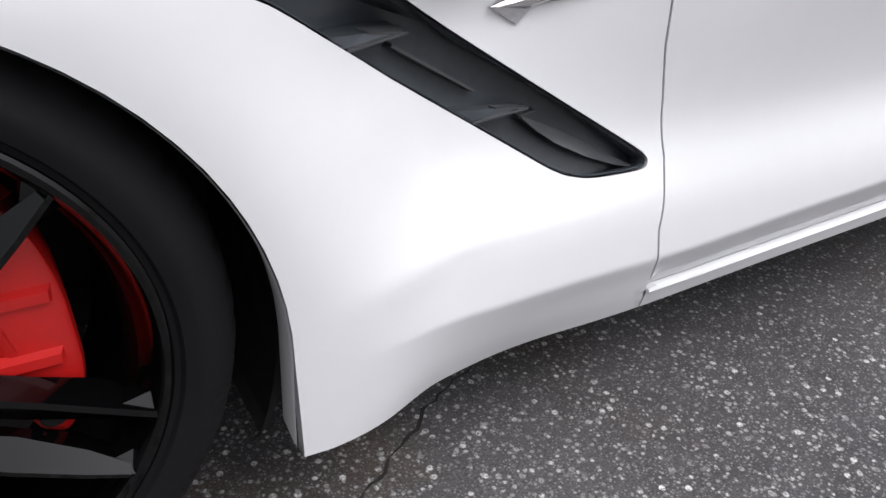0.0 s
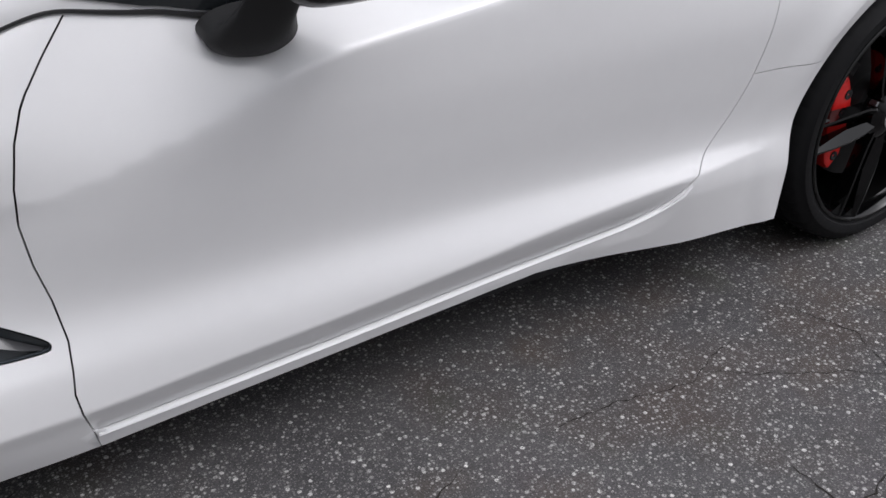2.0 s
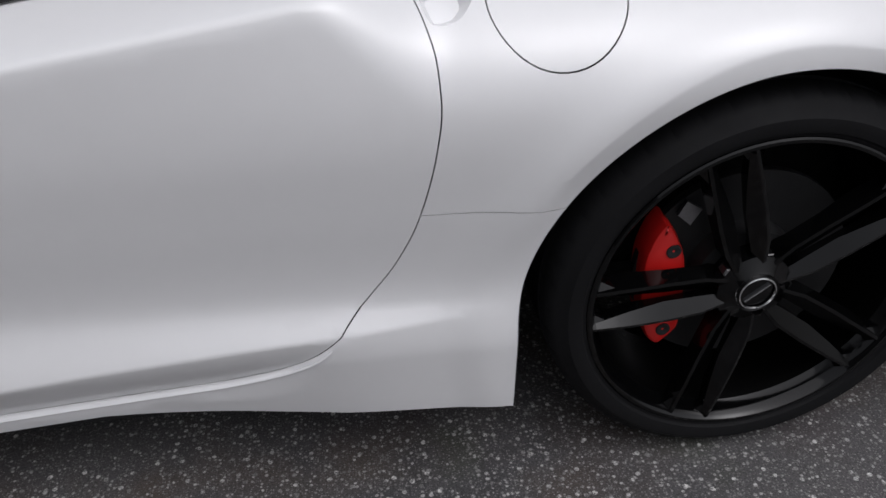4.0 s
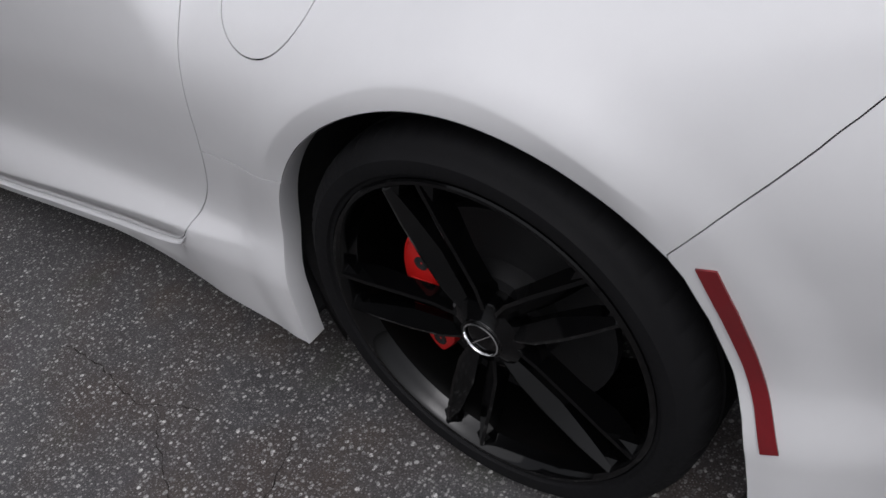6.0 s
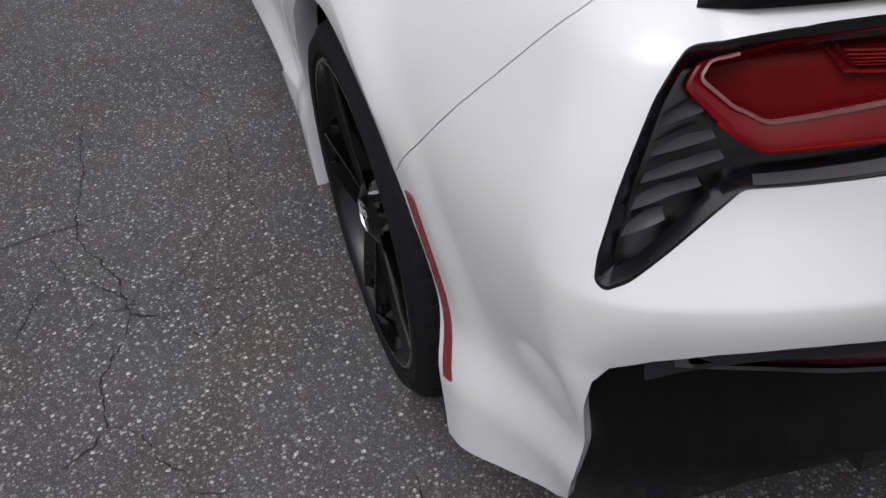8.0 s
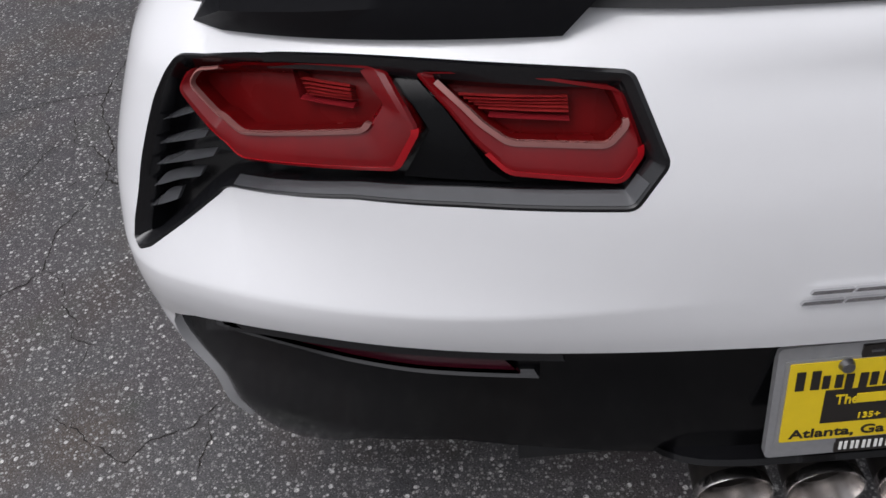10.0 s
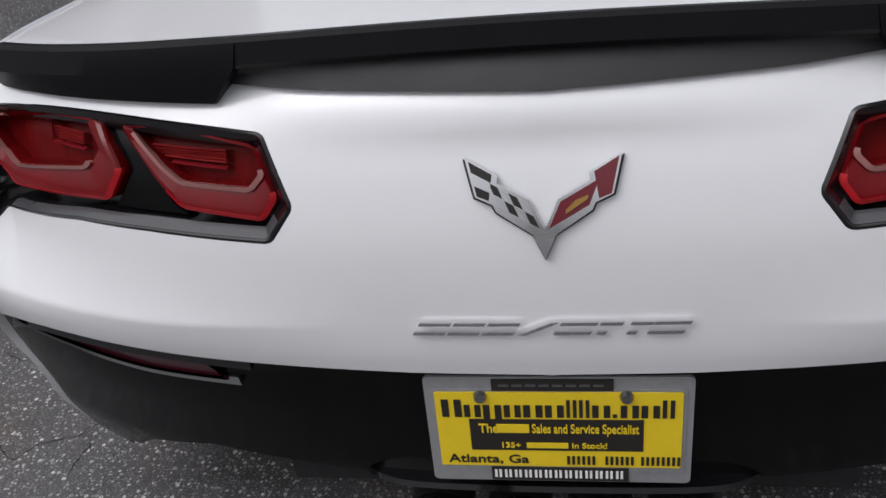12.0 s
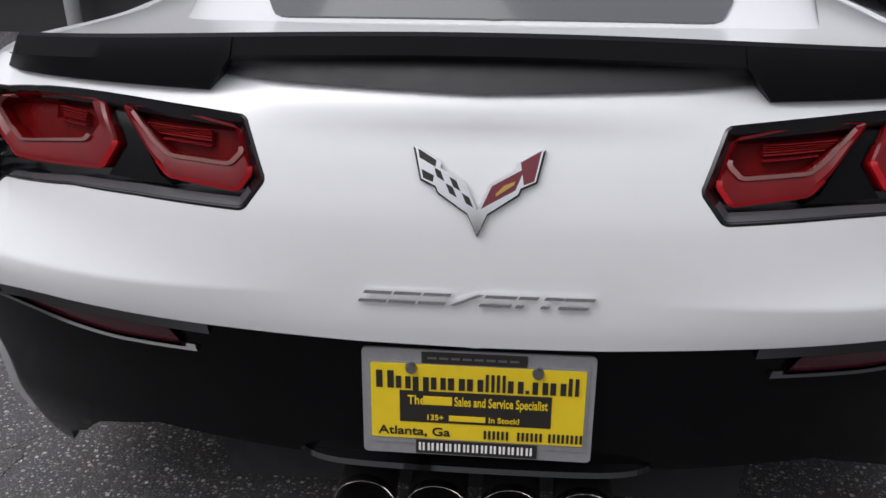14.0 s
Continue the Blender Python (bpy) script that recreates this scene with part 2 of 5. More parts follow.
def tail_x(y, z):
    ay = np.abs(y)
    a = 0.014 * step(0.15, 0.5, ay)
    zc = 0.647
    bump = a * np.exp(-soft(z - zc) / 0.035) - np.minimum(soft(zc - z), 0.1) * 0.19 * step(0.15, 0.5, ay)
    # the middle swells under the spoiler to a small upright lip
    lip = 0.013 * step(0.838, 0.888, z) * np.exp(-(ay / 0.23) ** 2)
    return rear_x(z) + bump + lip - bow(y, z) - 0.014 * step(0.84, 0.89, z) * step(0.22, 0.40, ay)


def door(x):
    return step(-0.65, -0.4, x) * (1 - step(0.65, 0.9, x))


def top_h(x, y):
    return top_z(x) - 0.06 * step(0.55, 0.9, np.abs(y)) * (1 - 0.7 * step(1.5, 1.95, x)) * (1 - door(x))


def shell(p):
    """Below nought inside the body's skin."""
    x, y, z = p[..., 0], p[..., 1], p[..., 2]
    s = -y - half_width(x, z)
    e = smax(s, x - tail_x(y, z), 0.07 - 0.052 * (1 - step(0.50, 0.68, z)) + 0.014 * (1 - step(0.34, 0.48, z)))
    e = smax(e, -x - (2.22 - 0.35 * y * y - 0.3 * np.clip(z - 0.5, 0, 1) ** 2), 0.2)
    return smax(e, (z - top_h(x, y)) * 0.95, 0.14 - 0.08 * step(1.5, 1.95, x) - 0.11 * door(x))


CX, CF, CY, CZ, RF, RV = 1.95, -1.85, -0.62, 0.74, 0.30, 0.25


def place(uv, sink=0.0):
    """Points of the skin, and their normals, for the coordinates along the side and tail (u) and up and over the shoulder (v)."""
    uv = np.atleast_2d(np.asarray(uv, float))
    u, v = uv[:, 0], uv[:, 1]
    end = CX + RF * math.pi / 2
    th = np.where(u > CX, np.clip((u - CX) / RF, 0, math.pi / 2), np.where(u < CF, -np.clip((CF - u) / RF, 0, math.pi / 2), 0))
    d = np.stack([np.sin(th), -np.cos(th), 0 * u], 1)
    o = np.stack([np.clip(u, CF, CX), CY + np.clip(u - end, 0, 2) + np.clip(CF - RF * math.pi / 2 - u, 0, 2), np.minimum(v, CZ)], 1)
    ph = np.clip((v - CZ) / RV, 0, math.pi / 2)
    o = o - d * np.clip(v - CZ - RV * math.pi / 2, 0, 3)[:, None]
    way = d * np.cos(ph)[:, None] + np.array([0, 0, 1.0]) * np.sin(ph)[:, None]
    a, b = np.zeros(len(u)), np.full(len(u), 1.2)
    for _ in range(34):
        m = (a + b) / 2
        ins = shell(o + way * m[:, None]) < 0
        a, b = np.where(ins, m, a), np.where(ins, b, m)
    p = o + way * a[:, None]
    h = 0.002
    g = np.stack([shell(p + h * np.eye(3)[k]) - shell(p - h * np.eye(3)[k]) for k in range(3)], 1)
    g /= np.linalg.norm(g, axis=1)[:, None]
    return p - g * sink, g


def uv(*pts):
    """The skin's coordinates of places in the world (x, y, z); (x, z) is a place on the flank."""
    out = []
    for q in pts:
        if len(q) == 2:
            out.append(q)
            continue
        x, y, z = q
        if CF <= x <= CX:
            u, h = x, CY - y
        elif x > CX:
            u, h = (CX + RF * math.atan2(x - CX, CY - y), math.hypot(x - CX, CY - y)) if y < CY else (CX + RF * math.pi / 2 + y - CY, x - CX)
        else:
            u, h = (CF - RF * math.atan2(CF - x, CY - y), math.hypot(x - CF, CY - y)) if y < CY else (CF - RF * math.pi / 2 - (y - CY), CF - x)
        v = z if z <= CZ else CZ + RV * math.atan2(z - CZ, h) if h > 0 else CZ + RV * math.pi / 2 - h
        out.append((u, v))
    return out


def dense(pts, gap=0.012, closed=True):
    out, n = [], len(pts)
    for k in range(n if closed else n - 1):
        a, b = np.array(pts[k], float), np.array(pts[(k + 1) % n], float)
        m = max(1, int(math.ceil(np.linalg.norm(b - a) / gap)))
        out += [tuple(a + (b - a) * i / m) for i in range(m)]
    return out if closed else out + [tuple(pts[-1])]


def rounded(pts, times=3, ratio=0.25, closed=True):
    """Corners cut again and again until they are round."""
    p = [np.array(q, float) for q in pts]
    for _ in range(times):
        q = []
        for k in range(len(p) if closed else len(p) - 1):
            a, b = p[k], p[(k + 1) % len(p)]
            q += [a + (b - a) * ratio, b + (a - b) * ratio]
        p = q if closed else [p[0]] + q[1:-1] + [p[-1]]
    return [tuple(q) for q in p]


def arc(c, r, a0, a1, n=40):
    return [(c[0] + r * math.cos(radians(a0 + (a1 - a0) * k / n)), c[1] + r * math.sin(radians(a0 + (a1 - a0) * k / n))) for k in range(n + 1)]


def inset(pts, g):
    """A closed outline drawn in by g."""
    p = np.array(pts)
    area = np.sum(p[:, 0] * np.roll(p[:, 1], -1) - np.roll(p[:, 0], -1) * p[:, 1])
    t = np.roll(p, -1, 0) - np.roll(p, 1, 0)
    t /= np.linalg.norm(t, axis=1)[:, None] + 1e-9
    nrm = np.stack([-t[:, 1], t[:, 0]], 1) * (1 if area > 0 else -1)
    return p + nrm * g


def within(poly, q):
    x, y = q[:, 0], q[:, 1]
    ins = np.zeros(len(q), bool)
    a, b = poly, np.roll(poly, -1, 0)
    for (x0, y0), (x1, y1) in zip(a, b):
        c = (y0 > y) != (y1 > y)
        with np.errstate(divide="ignore", invalid="ignore"):
            ins ^= c & (x < (x1 - x0) * (y - y0) / (y1 - y0) + x0)
    return ins


def panel_data(outline, holes=(), gap=0.0017, mesh=0.018, flange=0.014, sink=0.0, surface=place, open_side=None, lines=()):
    """Vertices, faces and normals of a sheet of the skin inside an outline, with its edges turned in."""
    full = np.array(dense(outline))
    loops = [inset(full, gap)] + [inset(dense(h), -gap) for h in holes]
    turn = [1 if np.sum(q[:, 0] * np.roll(q[:, 1], -1) - np.roll(q[:, 0], -1) * q[:, 1]) > 0 else -1 for q in loops]
    turn = [turn[0]] + [-q for q in turn[1:]]
    if open_side is not None:
        keep = np.array([bool(open_side(q)) for q in full])
        loops[0][keep] = full[keep]
    lo, hi = loops[0].min(0), loops[0].max(0)
    gx, gy = np.meshgrid(np.arange(lo[0], hi[0], mesh), np.arange(lo[1], hi[1], mesh * 0.87))
    gx[1::2] += mesh / 2
    q = np.stack([gx.ravel(), gy.ravel()], 1)
    ok = within(loops[0], q)
    for h in loops[1:]:
        ok &= ~within(h, q)
    q = q[ok]
    extra = [np.array(dense(l, 0.012, False)) for l in lines]
    edge = np.concatenate(loops + extra)
    far = np.ones(len(q), bool)
    for e in np.array_split(edge, max(1, len(edge) // 200)):
        far &= (np.hypot(q[:, None, 0] - e[None, :, 0], q[:, None, 1] - e[None, :, 1]) > mesh * 0.45).all(1)
    q = q[far]
    pts, edges, start = np.concatenate([edge, q]), [], 0
    for l in loops:
        edges += [(start + k, start + (k + 1) % len(l)) for k in range(len(l))]
        start += len(l)
    for l in extra:
        edges += [(start + k, start + k + 1) for k in range(len(l) - 1)]
        start += len(l)
    from mathutils import geometry
    v2, _, tri, orig, _, _ = geometry.delaunay_2d_cdt([Vector(p) for p in pts], edges, [], 0, 1e-6)
    v2 = np.array([tuple(p) for p in v2])
    tri = np.array([f for f in tri if len(f) == 3])
    c = v2[tri].mean(1)
    ok = within(loops[0], c)
    for h in loops[1:]:
        ok &= ~within(h, c)
    tri = tri[ok]
    p, n = surface(v2, sink)
    fn = np.einsum("ij,ij->i", np.cross(p[tri[:, 1]] - p[tri[:, 0]], p[tri[:, 2]] - p[tri[:, 0]]), n[tri[:, 0]])
    tri[fn < 0] = tri[fn < 0][:, ::-1]
    verts, norms, faces = [p], [n], [tuple(f) for f in tri]
    at = len(p)
    for l, sgn in zip(loops, turn):
        if open_side is not None:
            seg = [k for k in range(len(l)) if not (open_side(l[k]) and open_side(l[(k + 1) % len(l)]))]
        else:
            seg = range(len(l))
        a, an = surface(l, sink)
        roll = np.roll(a, -1, 0) - np.roll(a, 1, 0)
        side = np.cross(roll, an) * sgn
        side /= np.linalg.norm(side, axis=1)[:, None] + 1e-9
        b = a - an * flange
        verts += [a, b]
        norms += [side, side]
        m = len(l)
        faces += [(at + k, at + m + k, at + m + (k + 1) % m, at + (k + 1) % m)[::sgn] for k in seg]
        at += 2 * m
    return np.concatenate(verts), faces, np.concatenate(norms)


FLIP = np.array([1, -1, 1.0])


def sheet(name, outline, material, parent, label="", both=True, joined=False, **kw):
    """A body panel on the left, and its mirror image on the right; joined: one piece across the middle."""
    v, f, n = panel_data(outline, **kw)
    back = [tuple(reversed(q)) for q in f]
    if joined:
        return [mesh_object(name, np.concatenate([v, v * FLIP]), f + [tuple(k + len(v) for k in q) for q in back], material, parent, label, True, np.concatenate([n, n * FLIP]))]
    out = [mesh_object(name, v, f, material, parent, label, True, n)]
    if both:
        out.append(mesh_object(name, v * FLIP, back, material, parent, label, True, n * FLIP))
    return out


def mirrored(ob):
    """The same part on the other side of the car."""
    me = ob.data.copy()
    me.transform(Matrix.Diagonal((1, -1, 1, 1)))
    me.flip_normals()
    twin = new(ob.name, me)
    twin.parent = ob.parent
    for key in ("label",):
        if key in ob:
            twin[key] = ob[key]
    return twin


# ---- ground ----
def ground_material():
    m = bpy.data.materials.new("asphalt")
    m.use_nodes = True
    n, l = m.node_tree.nodes, m.node_tree.links
    b = n["Principled BSDF"]
    tc = n.new("ShaderNodeTexCoord")

    def tex(kind, scale, **kw):
        t = n.new(kind)
        t.inputs["Scale"].default_value = scale
        l.new(tc.outputs["Object"], t.inputs["Vector"])
        return t

    def ramp(src, stops):
        r = n.new("ShaderNodeValToRGB")
        e = r.color_ramp.elements
        for k, (p, c) in enumerate(stops):
            q = e[k] if k < 2 else e.new(p)
            q.position, q.color = p, (*c, 1)
        l.new(src, r.inputs[0])
        return r.outputs[0]

    def mix(f, a, c, mode="MIX"):
        q = n.new("ShaderNodeMix")
        q.data_type, q.blend_type = "RGBA", mode
        for s, i in ((f, 0), (a, 6), (c, 7)):
            if isinstance(s, (int, float)):
                q.inputs[i].default_value = s
            elif isinstance(s, tuple):
                q.inputs[i].default_value = (*s, 1)
            else:
                l.new(s, q.inputs[i])
        return q.outputs[2]

    big = tex("ShaderNodeTexNoise", 0.9)
    patch = tex("ShaderNodeTexNoise", 2.3)
    fine = tex("ShaderNodeTexNoise", 300)
    med = tex("ShaderNodeTexNoise", 22)
    for q in (big, med, patch):
        q.inputs["Detail"].default_value = 6
    base = mix(ramp(med.outputs[0], [(0.3, (0, 0, 0)), (0.7, (1, 1, 1))]), (0.032, 0.031, 0.034), (0.064, 0.062, 0.066))
    base = mix(ramp(big.outputs[0], [(0.40, (0, 0, 0)), (0.66, (0.7, 0.7, 0.7))]), base, (0.100, 0.095, 0.095))
    base = mix(ramp(patch.outputs[0], [(0.50, (0, 0, 0)), (0.66, (0.75, 0.75, 0.75))]), base, (0.058, 0.042, 0.036))
    # rusty, purplish and mossy stains, each with its own outline
    for scale, lo, hi, tint in ((3.1, 0.55, 0.70, (0.082, 0.058, 0.042)), (1.7, 0.54, 0.68, (0.064, 0.052, 0.060)), (4.3, 0.60, 0.72, (0.050, 0.056, 0.040))):
        stain = tex("ShaderNodeTexNoise", scale)
        stain.inputs["Detail"].default_value = 7
        base = mix(ramp(stain.outputs[0], [(lo, (0, 0, 0)), (hi, (0.55, 0.55, 0.55))]), base, tint)
    col = base
    warp = n.new("ShaderNodeVectorMath")
    warp.operation = "ADD"
    wob = tex("ShaderNodeTexNoise", 45)
    sc = n.new("ShaderNodeVectorMath")
    sc.operation = "SCALE"
    sc.inputs[3].default_value = 0.006
    l.new(wob.outputs["Color"], sc.inputs[0]), l.new(tc.outputs["Object"], warp.inputs[0]), l.new(sc.outputs[0], warp.inputs[1])
    cells = []
    # stone chips of two sizes: single cells, by each cell's own chance
    for scale, lo, hi, r0, r1, pale in ((70, 0.66, 0.70, 0.24, 0.36, 0.66), (118, 0.52, 0.58, 0.26, 0.42, 0.46), (260, 0.50, 0.6, 0.3, 0.5, 0.22)):
        stones = tex("ShaderNodeTexVoronoi", scale)
        l.new(warp.outputs[0], stones.inputs["Vector"])
        sep = n.new("ShaderNodeSeparateColor")
        l.new(stones.outputs["Color"], sep.inputs[0])
        chance = ramp(sep.outputs[0], [(lo, (0, 0, 0)), (hi, (1, 1, 1))])
        core = ramp(stones.outputs["Distance"], [(r0, (1, 1, 1)), (r1, (0, 0, 0))])
        chip = mix(1.0, chance, core, "MULTIPLY")
        tone = mix(sep.outputs[1], (0.13, 0.125, 0.125), (pale, pale * 0.98, pale * 0.95))
        col = mix(chip, col, tone)
        cells.append(stones)
    stones = cells[0]
    dark = ramp(fine.outputs[0], [(0.32, (0.45, 0.45, 0.45)), (0.6, (1.12, 1.12, 1.12))])
    col = mix(1.0, col, dark, "MULTIPLY")
    l.new(col, b.inputs["Base Color"])
    b.inputs["Roughness"].default_value = 0.66
    bp = n.new("ShaderNodeBump")
    bp.inputs["Strength"].default_value, bp.inputs["Distance"].default_value = 0.8, 0.003
    hgt = mix(0.5, stones.outputs["Distance"], fine.outputs[0], "MIX")
    l.new(hgt, bp.inputs["Height"]), l.new(bp.outputs[0], b.inputs["Normal"])
    return m


ASPHALT = ground_material()
gm = bmesh.new()
bmesh.ops.create_grid(gm, x_segments=8, y_segments=8, size=400)
ground = part("ground", gm, ASPHALT, None, "", 0)
tagged(ground, "worn grey asphalt car park with pale stone chips and cracks", "asphalt", kind="structure")


# ---- the car ----
car = thing("car", "white two-door sports coupe with black wheels, black spoiler and red calipers", "car")

def shoulder_v(x):
    """The shoulder crease's coordinate up and over the skin."""
    z = float(shoulder_z(x))
    return uv((x, -float(half_width(x, z)), z))[0][1]


FRONT_SEAM = [(-0.514, 0.159), (-0.518, 0.198), (-0.528, 0.252), (-0.531, 0.290), (-0.525, 0.325), (-0.519, 0.370), (-0.525, 0.437), (-0.536, 0.500), (-0.540, 0.565), (-0.533, 0.620), (-0.517, 0.680), (-0.498, 0.722), (-0.480, 0.750), (-0.452, 0.800), (-0.41, 0.87)]
DOOR_REAR = [(0.832, 0.88), (0.856, 0.80), (0.867, 0.745), (0.868, 0.703), (0.859, 0.640), (0.832, 0.538), (0.796, 0.461), (0.750, 0.400), (0.705, 0.354)] + [(x, float(sill_z(x))) for x in np.linspace(0.697, -0.519, 84)]
rear_seam = spl([q[1] for q in DOOR_REAR[8::-1]], [q[0] for q in DOOR_REAR[8::-1]])
SEAM = lambda z0, z1, n=36: [(float(rear_seam(z0 + (z1 - z0) * k / n)), z0 + (z1 - z0) * k / n) for k in range(n + 1)]
SILL = [(-0.514, 0.159), (-0.40, 0.167), (-0.20, 0.181), (0.0, 0.195), (0.15, 0.205), (0.26, 0.213), (0.33, 0.218), (0.39, 0.214), (0.50, 0.202), (0.60, 0.191), (0.70, 0.184), (0.84, 0.182), (0.955, 0.179)]
VENT = rounded([(-1.026, 0.624), (-1.028, 0.634), (-1.015, 0.638), (-0.944, 0.643), (-0.904, 0.615), (-0.855, 0.580), (-0.802, 0.543), (-0.708, 0.481), (-0.609, 0.417), (-0.553, 0.381), (-0.543, 0.371), (-0.548, 0.362), (-0.622, 0.363), (-0.660, 0.373), (-0.719, 0.411), (-0.811, 0.472), (-0.858, 0.505), (-0.907, 0.543), (-0.986, 0.603), (-1.014, 0.618)], 2, 0.2)
FUEL = arc((1.034, 0.822), 0.094, 0, 360, 48)[:-1]
TAIL_SEAM = [(1.6505, 0.5865), (1.700, 0.639), (1.748, 0.687)] + uv((1.787, -0.850, 0.727), (1.816, -0.833, 0.757), (1.845, -0.815, 0.787), (1.873, -0.797, 0.817), (1.897, -0.778, 0.843), (1.918, -0.760, 0.866), (1.93, -0.74, 0.885))
ARCH_EDGE = arc(ARCH_R[:2], ARCH_R[2], 180, 42) + [(1.667, 0.557), (1.692, 0.500), (1.718, 0.420), (1.733, 0.355), (1.741, 0.300), (1.745, 0.240), (1.746, 0.182)]


def line3(*pts):
    """The skin's coordinates along straight lines between places in the world."""
    return uv(*dense(pts, 0.02))


WHITE_EDGE = uv((2.014, -0.800, 0.400), (2.027, -0.798, 0.485), (2.037, -0.795, 0.530), (2.050, -0.785, 0.556), (2.075, -0.755, 0.574), (2.105, -0.710, 0.588), (2.141, -0.655, 0.595), (2.157, -0.610, 0.596), (2.180, -0.515, 0.592), (2.198, -0.390, 0.585), (2.207, -0.276, 0.579), (2.210, -0.162, 0.574), (2.21, 0.0, 0.572))
LAMP = rounded(line3((2.016, -0.708, 0.862), (2.022, -0.742, 0.822), (2.033, -0.785, 0.731), (2.037, -0.797, 0.686), (2.041, -0.799, 0.664), (2.046, -0.786, 0.658), (2.054, -0.768, 0.668), (2.070, -0.704, 0.723), (2.076, -0.680, 0.742), (2.117, -0.548, 0.756), (2.143, -0.449, 0.756), (2.172, -0.300, 0.750), (2.166, -0.270, 0.787), (2.133, -0.298, 0.858), (2.107, -0.420, 0.865), (2.058, -0.590, 0.868)), 2, 0.25)
MID = CX + RF * math.pi / 2 - CY
rows7 = lambda f, x0, x1, ds: [[(x0 + (x1 - x0) * k / 60, float(f(x0 + (x1 - x0) * k / 60)) + d) for k in range(61)] for d in ds]
NEAR = (-0.016, -0.008, -0.004, 0.0, 0.004, 0.008, 0.016)
RING = (0.008, 0.018, 0.025, 0.028, 0.0305, 0.033, 0.036, 0.044)
at_mid = lambda q: q[0] > MID - 0.004

front_arch = arc(ARCH_F[:2], ARCH_F[2], 0, 195)
sheet("front_fender", [(-0.990, 0.165), (-0.955, 0.159), (-0.88, 0.152), (-0.80, 0.149), (-0.70, 0.150), (-0.60, 0.153)] + FRONT_SEAM + [(-0.6, 0.89), (-0.9, 0.89), (-1.4, 0.88), (-1.85, 0.88), (-1.85, 0.25), (-1.75, 0.20)] + front_arch[::-1], PAINT, car, holes=[VENT], lines=rows7(crease_z, -0.93, -0.54, NEAR) + rows7(ridge_z, -0.90, -0.58, (-0.018, -0.013, -0.007, -0.001, 0.006)))
sheet("door", FRONT_SEAM[1:] + [(-0.2, 0.90), (0.3, 0.93), (0.7, 0.92)] + SEAM(0.88, 0.352) + [(q[0], q[1] - 0.0004) for q in DOOR_REAR[9:]], PAINT, car, gap=0.0012, lines=rows7(crease_z, -0.515, 0.66, NEAR) + rows7(lambda x: float(shoulder_v(x)), -0.15, 0.70, (-0.012, -0.006, -0.002, 0.002, 0.006, 0.014)))
rear_arch = [(0.964, 0.178)] + arc(ARCH_R[:2], ARCH_R[2], 180, 146)
sheet("rocker_panel", SILL + rear_arch + SEAM(0.541, 0.352, 18) + DOOR_REAR[9:], PAINT, car, gap=0.0009, lines=rows7(crease_z, 0.73, 0.88, NEAR[1:-1]) + rows7(sill_z, -0.50, 0.62, (-0.0050, -0.009, -0.015)))
lip_x = np.linspace(-0.514, 0.690, 110)
HANDLE = rounded([(0.848, 0.86), (0.862, 0.797), (0.881, 0.793), (0.905, 0.800), (0.925, 0.83), (0.915, 0.875)], 2, 0.2)
sheet("rear_quarter", SEAM(0.541, 0.5405, 1)[:1] + arc(ARCH_R[:2], ARCH_R[2], 146, 42) + TAIL_SEAM + [(1.9, 1.0), (1.5, 1.0), (1.1, 0.98), (0.9, 0.93)] + SEAM(0.88, 0.548, 24), PAINT, car, holes=[FUEL, HANDLE], gap=0.0009, lines=[[q for q in arc(ARCH_R[:2], ARCH_R[2] + d, 140, 48, 80)] for d in RING])
sheet("fuel_door", FUEL, PAINT, car, both=False, gap=0.0012)
tail_lines = [[(u0, 0.647 + d) for u0 in np.arange(2.08, MID - 0.02, 0.012)] for d in NEAR]
sheet("rear_bumper", TAIL_SEAM[::-1] + ARCH_EDGE[40:] + [(1.80, 0.192), (1.867, 0.205), (1.940, 0.226)] + uv((1.966, -0.800, 0.245), (1.995, -0.800, 0.325)) + WHITE_EDGE + [(MID, 0.975), (2.74, 0.995), (2.52, 1.03), (2.42, 1.05), (2.28, 1.05), (2.1, 1.03), (1.97, 1.0)], PAINT, car, joined=True, holes=[LAMP], open_side=at_mid, lines=tail_lines, gap=0.0009)
valance = uv((1.940, -0.83, 0.226), (1.966, -0.800, 0.245), (1.995, -0.800, 0.325)) + WHITE_EDGE + [(MID, 0.350)] + uv((2.17, -0.30, 0.352), (2.16, -0.40, 0.357), (2.14, -0.50, 0.362), (2.09, -0.60, 0.330), (2.05, -0.665, 0.275), (2.01, -0.705, 0.245), (1.985, -0.745, 0.195), (1.955, -0.790, 0.200))
sheet("rear_valance", valance, VALANCE_BLACK, car, joined=True, sink=0.012, gap=-0.010, open_side=at_mid)
# unseen black sheet added inside the skin so the panel gaps look dark
inner = [(-0.95, 0.20), (-0.2, 0.22), (0.45, 0.23), (0.95, 0.20), (0.9, 0.60), (1.2, 0.78), (1.55, 0.76), (1.80, 0.3), (1.95, 0.3), (MID, 0.36), (MID, 0.92), (1.9, 0.95), (0.8, 0.85), (-0.6, 0.82), (-0.95, 0.75), (-1.0, 0.4)]
sheet("inner_body", inner, DARK, car, joined=True, sink=0.05, mesh=0.05, flange=0.05)


